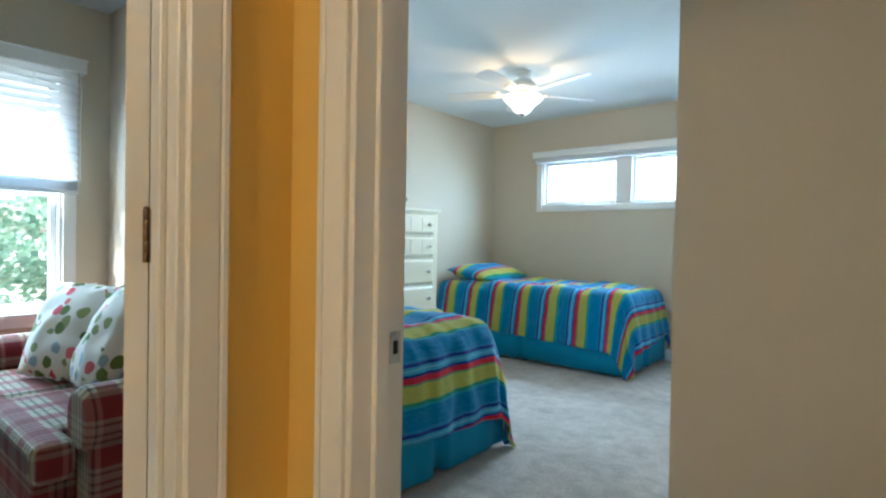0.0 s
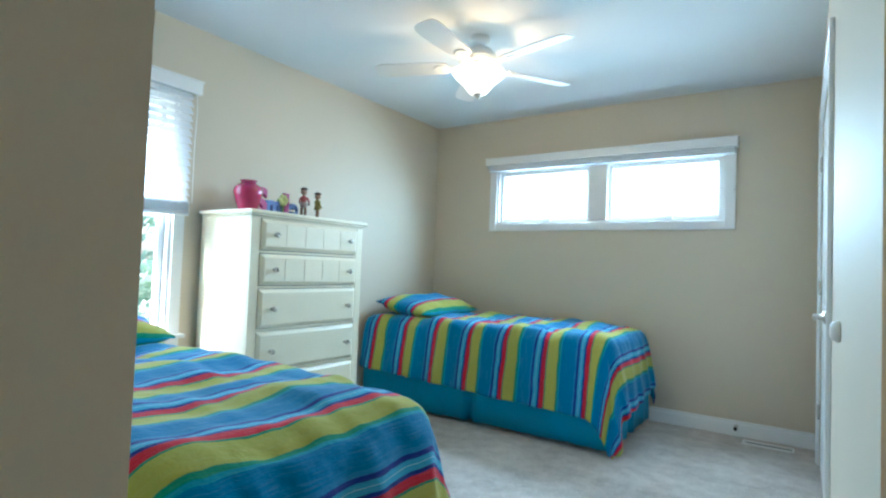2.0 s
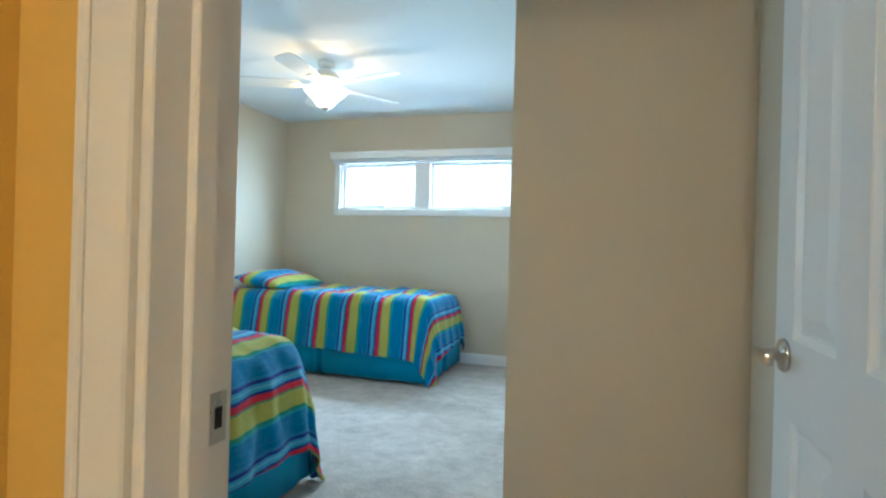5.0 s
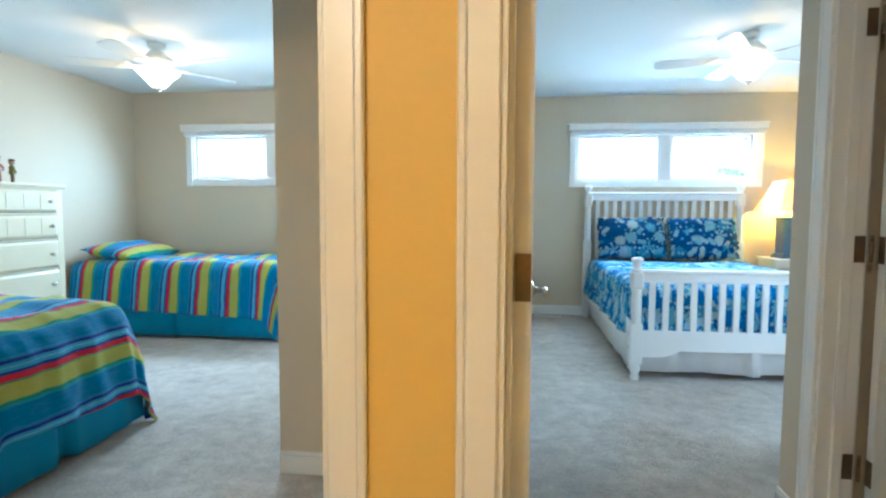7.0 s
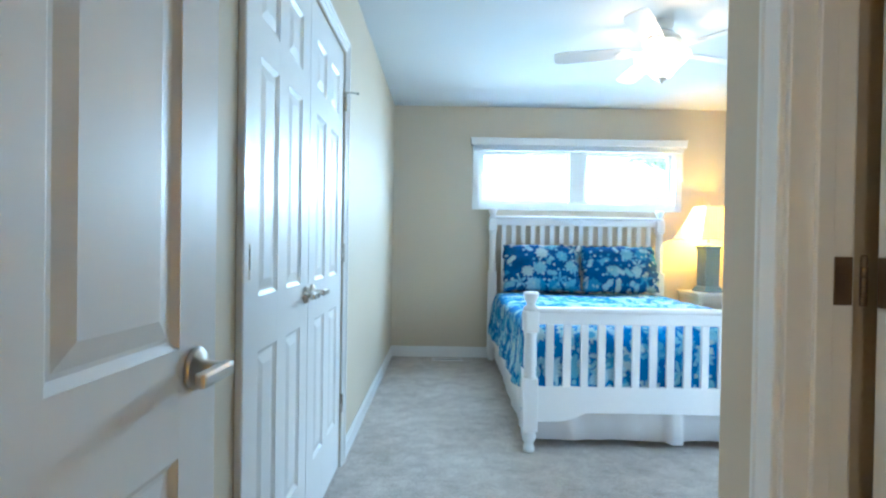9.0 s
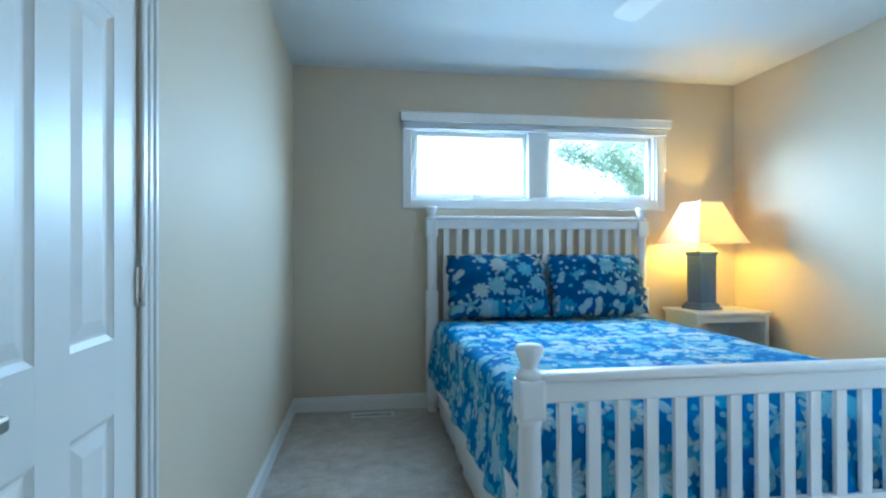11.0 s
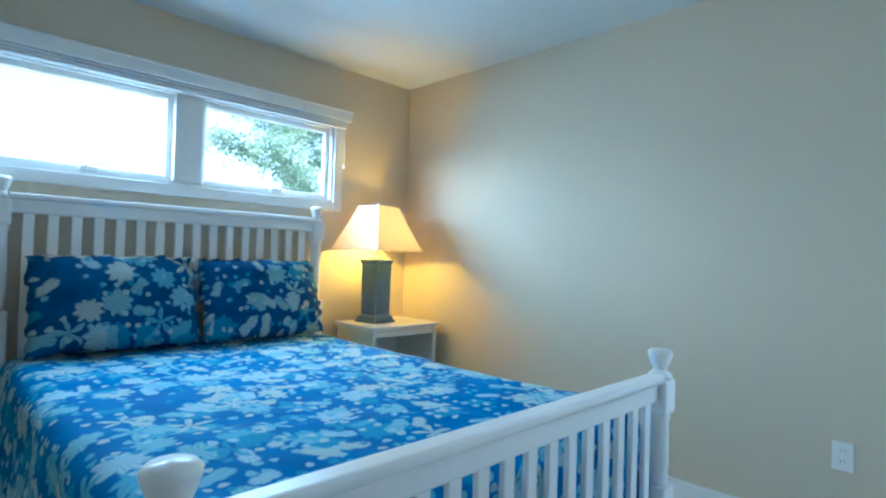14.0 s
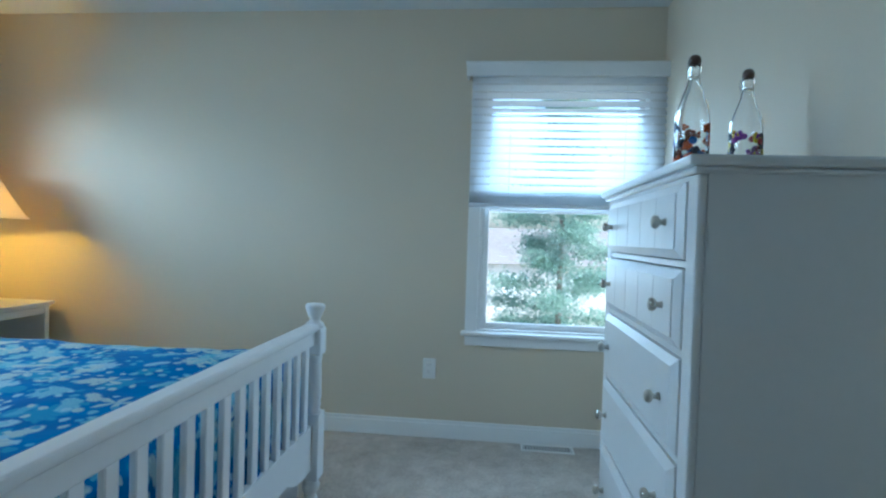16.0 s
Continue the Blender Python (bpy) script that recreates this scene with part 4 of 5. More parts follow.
# ---- chests of drawers ----
def chest(m, material, label, h=1.365, w=0.86, d=0.47):
    """Five-drawer chest: back on y = 0, front at y = d, from x = 0 to w."""
    t = thing("chest_of_drawers", m, label, "chest of drawers", "chests of drawers")
    for x0, x1 in ((0, 0.02), (w - 0.02, w)):
        bm = bmesh.new()
        box(bm, x0, x1, 0, d - 0.02, 0.0, h - 0.03)
        part("side_panel", bm, material, t)
    bm = bmesh.new()
    box(bm, 0.02, w - 0.02, 0.0, 0.012, 0.06, h - 0.03)
    part("back_panel", bm, material, t)
    bm = bmesh.new()
    box(bm, 0.02, w - 0.02, 0.012, d - 0.02, 0.06, 0.09)
    part("bottom_panel", bm, material, t)
    bm = bmesh.new()
    soft_box(bm, -0.022, w + 0.022, -0.002, d + 0.024, h - 0.022, h, 0.006, 2)
    soft_box(bm, -0.010, w + 0.010, 0.0, d + 0.012, h - 0.036, h - 0.022, 0.005, 1)
    part("top", bm, material, t)
    fr = 0.058
    n = 5
    gap = 0.022
    z0 = 0.19
    heights = [0.265, 0.215, 0.215, 0.175, 0.170]
    free = h - 0.048 - z0 - gap * (n - 1)
    k = free / sum(heights)
    bm = bmesh.new()
    soft_box(bm, 0, fr, d - 0.02, d, 0, h - 0.036, 0.006, 2)
    soft_box(bm, w - fr, w, d - 0.02, d, 0, h - 0.036, 0.006, 2)
    box(bm, fr, w - fr, d - 0.02, d - 0.002, h - 0.046, h - 0.034)
    box(bm, fr, w - fr, d - 0.02, d - 0.002, 0.05, z0 - 0.004)
    z = z0
    for i, hh in enumerate(heights[:-1]):
        z += hh * k
        box(bm, fr, w - fr, d - 0.02, d - 0.003, z + 0.004, z + gap - 0.004)
        z += gap
    part("face_frame", bm, material, t)
    # near-black block whose colour gives the shade between the drawers
    bm = bmesh.new()
    box(bm, 0.022, w - 0.022, 0.014, d - 0.022, 0.095, h - 0.04)
    part("carcass_inside", bm, M_DARK, t)
    z = z0
    for i, hh in enumerate(heights):
        hz = hh * k
        bm = bmesh.new()
        x0, x1 = fr + 0.003, w - fr - 0.003
        # bevelled front
        e = 0.020
        ys = (d - 0.02, d + 0.002, d + 0.014)
        ring = []
        for y, q in ((ys[0], 0.0), (ys[1], 0.0), (ys[2], e)):
            ring.append([bm.verts.new(p) for p in ((x0 + q, y, z + q), (x1 - q, y, z + q), (x1 - q, y, z + hz - q), (x0 + q, y, z + hz - q))])
        for a, b in zip(ring, ring[1:]):
            for c in range(4):
                bm.faces.new((a[c], a[(c + 1) % 4], b[(c + 1) % 4], b[c]))
        bm.faces.new(ring[0])
        if i >= 3:
            # planked face with grooves
            pn = 5
            f0, f1 = x0 + e, x1 - e
            pw = (f1 - f0) / pn
            bm.faces.new(ring[-1])
            sb = bmesh.new()
            soft_box(sb, 0.0015, pw - 0.0015, 0.0, 0.0035, z + e, z + hz - e, 0.0013, 1)
            plank = mesh_from(sb, "plank", material)
        else:
            bm.faces.new(ring[-1])
        dr = part("drawer", bm, material, t)
        if i >= 3:
            for c in range(pn):
                put("plank", plank, dr, (f0 + c * pw, ys[2], 0))
        for x in (x0 + 0.085, x1 - 0.085):
            kb = bmesh.new()
            tt = bmesh.new()
            lathe(tt, [(0.0, 0.0), (0.010, 0.0), (0.007, 0.006), (0.006, 0.014), (0.013, 0.018), (0.016, 0.024), (0.014, 0.031), (0.006, 0.034), (0.0, 0.034)], 16)
            merge(kb, tt, pose(x, ys[2] + 0.001, z + hz * 0.5, -90, 0, 0))
            part("drawer_knob", kb, M_NICKEL, dr, "small round nickel knob")
        z += hz + gap
    return t


chest(pose(XW + 0.03, 3.627, 0, 0, 0, -90), M_CREAM, "cream five-drawer wooden chest with planked upper drawers", h=1.378, w=0.885)
chest(pose(2.93, 1.83, 0, 0, 0, 0) @ Matrix.Translation((-0.86, 0, 0)), M_WHITEWOOD, "white five-drawer wooden chest with planked upper drawers", h=1.345)


# ---- ceiling fans ----
def ceiling_fan(x, y, turn, label):
    """Short-stemmed fan: canopy, stem, motor drum, five blades and a lit glass bowl with a finial 0.37 below the ceiling."""
    t = thing("ceiling_fan", pose(x, y, CEIL, 0, 0, turn), label, "ceiling fan", "ceiling fans")
    bm = bmesh.new()
    lathe(bm, [(0.0, 0.0), (0.060, 0.0), (0.063, -0.006), (0.060, -0.030), (0.052, -0.040), (0.030, -0.046), (0.0, -0.046)], 28)
    part("canopy", bm, M_BLADE, t)
    bm = bmesh.new()
    lathe(bm, [(0.022, -0.040), (0.022, -0.066)], 16)
    part("stem", bm, M_BLADE, t)
    bm = bmesh.new()
    lathe(bm, [(0.0, -0.060), (0.050, -0.062), (0.066, -0.070), (0.084, -0.092), (0.100, -0.104), (0.108, -0.118), (0.106, -0.140), (0.094, -0.152), (0.060, -0.158), (0.0, -0.158)], 36)
    part("motor_housing", bm, M_BLADE, t)
    bm = bmesh.new()
    lathe(bm, [(0.109, -0.124), (0.1125, -0.127), (0.1125, -0.133), (0.109, -0.136)], 36)
    part("housing_band", bm, M_BLADE, t)
    for i in range(5):
        a = pose(0, 0, -0.172, 0, 0, 72 * i)
        bm = bmesh.new()
        tt = bmesh.new()
        prof = [(0.185, 0.046), (0.21, 0.054), (0.30, 0.060), (0.44, 0.065), (0.56, 0.067), (0.605, 0.062), (0.628, 0.048), (0.636, 0.028)]
        top = [tt.verts.new((r, w, 0.003)) for r, w in prof] + [tt.verts.new((r, -w, 0.003)) for r, w in reversed(prof)]
        low = [tt.verts.new((v.co.x, v.co.y, -0.003)) for v in top]
        tt.faces.new(top)
        tt.faces.new(list(reversed(low)))
        for k in range(len(top)):
            tt.faces.new((top[k], low[k], low[(k + 1) % len(top)], top[(k + 1) % len(top)]))
        merge(bm, tt, a @ pose(0, 0, 0, 12, 0, 0))
        bl = part("blade", bm, M_BLADE, t)
        # forged arm: narrow neck from the motor, widening to a three-lobed foot under the blade
        bm = bmesh.new()
        tt = bmesh.new()
        arm = [(0.060, 0.014), (0.100, 0.012), (0.140, 0.011), (0.175, 0.020), (0.200, 0.038), (0.235, 0.040), (0.262, 0.022), (0.272, 0.008)]
        top = [tt.verts.new((r, w, -0.0035)) for r, w in arm] + [tt.verts.new((r, -w, -0.0035)) for r, w in reversed(arm)]
        low = [tt.verts.new((v.co.x, v.co.y, -0.0095)) for v in top]
        tt.faces.new(top)
        tt.faces.new(list(reversed(low)))
        for k in range(len(top)):
            tt.faces.new((top[k], low[k], low[(k + 1) % len(top)], top[(k + 1) % len(top)]))
        merge(bm, tt, a @ pose(0, 0, 0, 12, 0, 0))
        for q in (-0.022, 0.022):
            tt = bmesh.new()
            lathe(tt, [(0.0, -0.0125), (0.005, -0.0115), (0.006, -0.0094), (0.0, -0.0094)], 10, (0.222, q))
            merge(bm, tt, a @ pose(0, 0, 0, 12, 0, 0))
        part("blade_iron", bm, M_BLADE, bl)
    bm = bmesh.new()
    lathe(bm, [(0.0, -0.156), (0.052, -0.158), (0.060, -0.172), (0.054, -0.188), (0.036, -0.196), (0.0, -0.196)], 24)
    part("light_fitter", bm, M_BLADE, t)
    zb = -0.37
    bm = bmesh.new()
    seg = 36
    outer = [(0.150, zb + 0.170), (0.158, zb + 0.166), (0.155, zb + 0.150), (0.136, zb + 0.128), (0.112, zb + 0.110), (0.090, zb + 0.088), (0.068, zb + 0.058), (0.052, zb + 0.040), (0.022, zb + 0.033), (0.0, zb + 0.032)]
    lathe(bm, outer, seg)
    # fluted rim
    for v in bm.verts:
        k = max(0.0, (v.co.z - zb - 0.09) / 0.08)
        g = 1 + 0.025 * k * math.cos(6 * math.atan2(v.co.y, v.co.x))
        v.co.x *= g
        v.co.y *= g
    part("glass_bowl", bm, M_BOWL, t, "glowing frosted glass bowl").visible_shadow = False
    bm = bmesh.new()
    lathe(bm, [(0.0, zb + 0.036), (0.030, zb + 0.034), (0.026, zb + 0.024), (0.012, zb + 0.016), (0.007, zb + 0.008), (0.005, zb + 0.003), (0.0, zb)], 16)
    part("finial", bm, M_NICKEL, t)
    return t


FAN_A, FAN_B = (-2.06, 3.60), (2.36, 3.80)
ceiling_fan(*FAN_A, -14, "white ceiling fan with five blades and a lit glass bowl")
ceiling_fan(*FAN_B, 20, "white ceiling fan with five blades and a lit glass bowl")


# ---- the double bed ----
BX0, BX1, BYF, BYH = 1.545, 3.145, 3.46, 5.735


def post_mesh(h, knob, square):
    """A turned and squared bed post, its finial on top."""
    bm = bmesh.new()
    s = 0.041
    lathe(bm, [(0.0, 0.0), (0.026, 0.0), (0.032, 0.018), (0.028, 0.036), (0.021, 0.046), (0.034, 0.062), (0.039, 0.085), (0.030, 0.105), (0.036, 0.115)], 24)
    soft_box(bm, -s, s, -s, s, 0.115, square, 0.006, 2)
    ht = h - knob - 0.115
    lathe(bm, [(0.040, square - 0.002), (0.030, square + 0.015), (0.035, square + 0.032), (0.031, square + 0.045), (0.036, square + 0.07), (0.034, (ht + square) * 0.5 + 0.03), (0.032, ht - 0.03), (0.037, ht - 0.015), (0.034, ht)], 24)
    soft_box(bm, -s, s, -s, s, ht - 0.002, ht + 0.115, 0.012, 2)
    z = ht + 0.113
    lathe(bm, [(0.036, z), (0.042, z + 0.008), (0.036, z + 0.020), (0.024, z + 0.030), (0.022, z + 0.036), (0.032, z + knob * 0.55), (0.041, z + knob * 0.80), (0.042, z + knob * 0.88), (0.034, z + knob * 0.97), (0.0, z + knob)], 24)
    return bm


def bed_end(parent, name, y, h, z_low, z_high, slats, arch, square):
    """Rails, slats and two posts of a head- or footboard."""
    bm = bmesh.new()
    soft_box(bm, BX0 + 0.03, BX1 - 0.03, y - 0.014, y + 0.014, z_high - 0.075, z_high - 0.012, 0.004, 1)
    soft_box(bm, BX0 + 0.025, BX1 - 0.025, y - 0.030, y + 0.030, z_high - 0.014, z_high + 0.016, 0.012, 3)
    top = part(name + "_top_rail", bm, M_WHITEWOOD, parent)
    bm = bmesh.new()
    n = 40
    f, b = [], []
    for i in range(n + 1):
        x = BX0 + 0.03 + (BX1 - BX0 - 0.06) * i / n
        e = min(i, n - i) / n * (BX1 - BX0)
        low = z_low - arch * min(1.0, max(0.0, (0.26 - e) / 0.12)) ** 0.5 if arch else z_low
        for col, yy in ((f, y - 0.013), (b, y + 0.013)):
            col.append((bm.verts.new((x, yy, low)), bm.verts.new((x, yy, z_low + 0.14))))
    for i in range(n):
        for col in (f, b):
            bm.faces.new((col[i][0], col[i + 1][0], col[i + 1][1], col[i][1]))
        bm.faces.new((f[i][0], f[i + 1][0], b[i + 1][0], b[i][0]))
        bm.faces.new((f[i][1], f[i + 1][1], b[i + 1][1], b[i][1]))
    part(name + "_bottom_rail", bm, M_WHITEWOOD, parent)
    sb = bmesh.new()
    soft_box(sb, -0.021, 0.021, -0.009, 0.009, z_low + 0.13, z_high - 0.07, 0.003, 1)
    me = mesh_from(sb, "slat", M_WHITEWOOD)
    for i in range(slats):
        put("slat", me, parent, (BX0 + 0.105 + (BX1 - BX0 - 0.21) * i / (slats - 1), y, 0))
    pm = mesh_from(post_mesh(h, 0.105, square), "post", M_WHITEWOOD)
    put("post", pm, parent, (BX0, y, 0))
    put("post", pm, parent, (BX1, y, 0))


bed = thing("double_bed", pose(0, 0, 0), "white painted slatted double bed with turned posts", "bed")
bed_end(bed, "headboard", BYH, 1.465, 0.45, 1.375, 16, 0.0, 0.86)
bed_end(bed, "footboard", BYF, 0.868, 0.215, 0.765, 16, 0.05, 0.40)
for x in (BX0 + 0.01, BX1 - 0.01):
    bm = bmesh.new()
    soft_box(bm, x - 0.014, x + 0.014, BYF + 0.04, BYH - 0.04, 0.20, 0.34, 0.004, 1)
    part("side_rail", bm, M_WHITEWOOD, bed)
bm = bmesh.new()
soft_box(bm, BX0 + 0.05, BX1 - 0.05, BYF + 0.05, BYH - 0.04, 0.40, 0.635, 0.06, 3)
part("mattress", bm, M_MAT, bed)
bm = bmesh.new()
soft_box(bm, BX0 + 0.05, BX1 - 0.05, BYF + 0.05, BYH - 0.04, 0.20, 0.398, 0.03, 2)
part("box_spring", bm, M_SHEET, bed)
sk = new("bed_skirt", skirt_mesh([(BX0 + 0.03, BYH - 0.05), (BX0 - 0.012, BYF + 0.06), (BX0 + 0.03, BYF + 0.045), (BX1 - 0.03, BYF + 0.045), (BX1 + 0.012, BYF + 0.06), (BX1 - 0.03, BYH - 0.05)][::-1], 0.40, 0.05, M_SHEET, 4.4, (2.23 + 0.75,)))
sk.parent = bed
sk.modifiers.new("thickness", "SOLIDIFY").thickness = 0.004
tagged(sk, "white gathered bed skirt")
LQ = BYH - BYF - 0.09
cover("quilt", drape_mesh("quilt", LQ, BX1 - BX0 - 0.02, 0.0, 0.30, 0.36, 0.36, 0.665, M_SHELL, 5.5, step=0.04, lift=0.012, wrinkle=0.008, r=0.07),
      pose(BX0 + 0.01, BYH - 0.05, 0, 0, 0, -90), "blue quilt printed with pale sea shells, spread over the bed", "quilt")
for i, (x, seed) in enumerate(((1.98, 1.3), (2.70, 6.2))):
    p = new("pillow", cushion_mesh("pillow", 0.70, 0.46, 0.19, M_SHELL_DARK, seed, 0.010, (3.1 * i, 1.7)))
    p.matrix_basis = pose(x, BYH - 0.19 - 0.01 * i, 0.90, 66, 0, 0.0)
    tagged(p, "navy pillow printed with sea shells, leaning on the headboard", "pillow", "shell pillows")
p = new("pillow", cushion_mesh("pillow", 0.68, 0.44, 0.14, M_SHEET, 9.1))
p.matrix_basis = pose(2.03, BYH - 0.085, 0.90, 78, 0, 3)
tagged(p, "plain white pillow tucked behind the printed one", "pillow")


# ---- night stand and lamp ----
def night_stand(m, w, d, h):
    t = thing("night_stand", m, "small white night stand with an open shelf, beside the bed", "night stand")
    bm = bmesh.new()
    soft_box(bm, -0.02, w + 0.02, -0.02, d, h - 0.022, h, 0.006, 2)
    soft_box(bm, -0.008, w + 0.008, -0.008, d, h - 0.036, h - 0.022, 0.005, 1)
    part("top", bm, M_WHITEWOOD, t)
    for x0, x1 in ((0, 0.03), (w - 0.03, w)):
        bm = bmesh.new()
        soft_box(bm, x0, x1, 0.0, d - 0.01, 0.0, h - 0.036, 0.004, 1)
        part("side_panel", bm, M_WHITEWOOD, t)
    bm = bmesh.new()
    box(bm, 0.03, w - 0.03, d - 0.022, d - 0.012, 0.08, h - 0.036)
    part("back_panel", bm, M_WHITEWOOD, t)
    for z in (0.36,):
        bm = bmesh.new()
        soft_box(bm, 0.03, w - 0.03, 0.004, d - 0.022, z, z + 0.02, 0.003, 1)
        part("shelf", bm, M_WHITEWOOD, t)
    bm = bmesh.new()
    soft_box(bm, 0.03, w - 0.03, 0.004, 0.022, h - 0.075, h - 0.036, 0.003, 1)
    part("apron", bm, M_WHITEWOOD, t)
    bm = bmesh.new()
    soft_box(bm, 0.036, w - 0.036, -0.004, 0.018, 0.10, 0.35, 0.006, 2)
    dr = part("drawer", bm, M_WHITEWOOD, t)
    bm = bmesh.new()
    tt = bmesh.new()
    lathe(tt, [(0.0, 0.0), (0.009, 0.0), (0.006, 0.012), (0.015, 0.02), (0.013, 0.03), (0.0, 0.032)], 14)
    merge(bm, tt, pose(w / 2, -0.004, 0.23, 90, 0, 0))
    part("drawer_knob", bm, M_NICKEL, dr, "small round nickel knob")


STX0, STY0, STZ = 3.38, 5.40, 0.70
night_stand(pose(STX0, STY0, 0), 0.56, 0.42, STZ)


def square_ring(bm, levels):
    """A square hollow-free body from (half width, height) pairs."""
    rings = [[bm.verts.new((sx * r, sy * r, z)) for sx, sy in ((-1, -1), (1, -1), (1, 1), (-1, 1))] for r, z in levels]
    for a, b in zip(rings, rings[1:]):
        for i in range(4):
            bm.faces.new((a[i], a[(i + 1) % 4], b[(i + 1) % 4], b[i]))
    return rings


lamp = thing("table_lamp", pose(LAMP_X, LAMP_Y, STZ, 0, 0, 8) @ Matrix.Scale(1.107, 4), "table lamp with blue ribbed square base and lit cream shade", "table lamp")
bm = bmesh.new()
ribs = [(0.088, 0.0), (0.088, 0.012), (0.080, 0.020), (0.076, 0.034), (0.066, 0.044), (0.060, 0.05)]
for k in range(19):
    z = 0.060 + k * 0.0158
    hw = 0.0602 + 0.004 * (z - 0.05) / 0.31
    ribs += [(hw, z), (hw + 0.0026, z + 0.003), (hw + 0.0026, z + 0.009), (hw, z + 0.012)]
r = square_ring(bm, ribs + [(0.064, 0.36), (0.072, 0.372), (0.074, 0.385), (0.066, 0.392)])
bm.faces.new(r[0])
bm.faces.new(r[-1])
part("base", bm, M_CERAMIC, lamp)
bm = bmesh.new()
lathe(bm, [(0.0, 0.39), (0.030, 0.392), (0.028, 0.402), (0.012, 0.408), (0.010, 0.46), (0.014, 0.465), (0.0, 0.47)], 16)
part("neck", bm, M_NICKEL, lamp)
bm = bmesh.new()
lathe(bm, [(0.0, 0.47), (0.014, 0.475), (0.018, 0.50), (0.030, 0.54), (0.032, 0.565), (0.022, 0.59), (0.0, 0.60)], 18)
bulb = part("bulb", bm, M_BULB, lamp, "warm glowing bulb")
bulb.visible_shadow = False
bm = bmesh.new()
for a in (0, 180):
    c = math.cos(radians(a))
    tube(bm, [(0.012 * c, 0, 0.465), (0.055 * c, 0, 0.51), (0.055 * c, 0, 0.64), (0.030 * c, 0, 0.715), (0.0, 0, 0.724)], 0.0025, 6)
part("harp", bm, M_NICKEL, lamp)
bm = bmesh.new()
lev = [(0.205, 0.445)] + [(0.205 - 0.115 * (k / 8) ** 0.92, 0.445 + 0.275 * k / 8) for k in range(1, 9)]
square_ring(bm, lev)
shade = part("shade", bm, M_SHADE, lamp, "square tapered cream fabric shade")
shade.modifiers.new("thickness", "SOLIDIFY").thickness = 0.002
for z, hw in ((0.443, 0.2065), (0.716, 0.0915)):
    bm = bmesh.new()
    for s in (-1, 1):
        box(bm, -hw, hw, s * hw - 0.002, s * hw + 0.002, z, z + 0.008)
        box(bm, s * hw - 0.002, s * hw + 0.002, -hw, hw, z, z + 0.008)
    part("shade_binding", bm, M_SHADE, lamp)
bm = bmesh.new()
lathe(bm, [(0.0, 0.722), (0.011, 0.723), (0.006, 0.728), (0.012, 0.737), (0.008, 0.745), (0.0, 0.748)], 14)
tube(bm, [(-0.09, 0, 0.718), (0, 0, 0.724), (0.09, 0, 0.718)], 0.002, 6)
part("finial", bm, M_NICKEL, lamp)


# ---- things on the chests ----
def plain_figure(m, body, skirt, label, seed):
    """A small painted figurine as one plain shape."""
    bm = bmesh.new()
    lathe(bm, [(0.0, 0.0), (0.032, 0.0), (0.034, 0.008), (0.028, 0.014), (0.0, 0.014)], 14)
    for s in (-1, 1):
        tube(bm, [(0.012 * s, 0, 0.012), (0.014 * s, 0.003, 0.05), (0.010 * s, 0, 0.088)], 0.010, 8)
        tube(bm, [(0.020 * s, 0, 0.142), (0.036 * s, 0.008, 0.115), (0.026 * s, 0.022, 0.096)], 0.007, 8)
    lathe(bm, [(0.0, 0.080), (0.024, 0.082), (0.020, 0.105), (0.017, 0.118), (0.023, 0.142), (0.010, 0.154), (0.008, 0.160), (0.019, 0.166), (0.022, 0.180), (0.018, 0.194), (0.027, 0.197), (0.015, 0.207), (0.0, 0.212)], 16)
    m2, nt, b = nodes_of("painted_figurine")
    v = mapped(nt)
    sep = nt.nodes.new("ShaderNodeSeparateXYZ")
    nt.links.new(v, sep.inputs[0])
    u = maths(nt, "DIVIDE", sep.outputs[2], 0.212)
    c = ramp_of(nt, u, [(0.0, (0.05, 0.03, 0.025)), (0.08, (0.30, 0.18, 0.12)), (0.36, skirt), (0.52, body), (0.72, (0.45, 0.28, 0.19)), (0.90, (0.06, 0.03, 0.02))], True)
    n = noise_of(nt, v, 60, 3)
    nt.links.new(blend(nt, maths(nt, "MULTIPLY", n, 0.4), c, (0.06, 0.04, 0.03)), b.inputs["Base Color"])
    b.inputs["Roughness"].default_value = 0.4
    ob = part("figurine", bm, m2)
    ob.matrix_basis = m
    return tagged(ob, label, "figurine", "figurines on the chest")


HA = 1.378
XF = XW + 0.03
plain_figure(pose(XF + 0.24, 3.30, HA, 0, 0, 20), (0.45, 0.10, 0.10), (0.40, 0.30, 0.28), "small painted ceramic figurine in red on a round base", 1)
plain_figure(pose(XF + 0.24, 3.42, HA, 0, 0, -30) @ Matrix.Diagonal((0.98, 0.98, 0.92, 1)), (0.28, 0.26, 0.06), (0.28, 0.24, 0.07), "small painted ceramic figurine in olive green", 2)
bm = bmesh.new()
lathe(bm, [(0.0, 0.0), (0.052, 0.0), (0.060, 0.010), (0.084, 0.085), (0.094, 0.135), (0.090, 0.165), (0.062, 0.190), (0.048, 0.198), (0.050, 0.206), (0.058, 0.214), (0.054, 0.214), (0.044, 0.200), (0.0, 0.19)], 32)
vase = part("vase", bm, M_VASE)
vase.matrix_basis = pose(XF + 0.24, 2.875, HA) @ Matrix.Scale(0.88, 4)
tagged(vase, "round-shouldered iridescent ruby red glass vase", "vase")


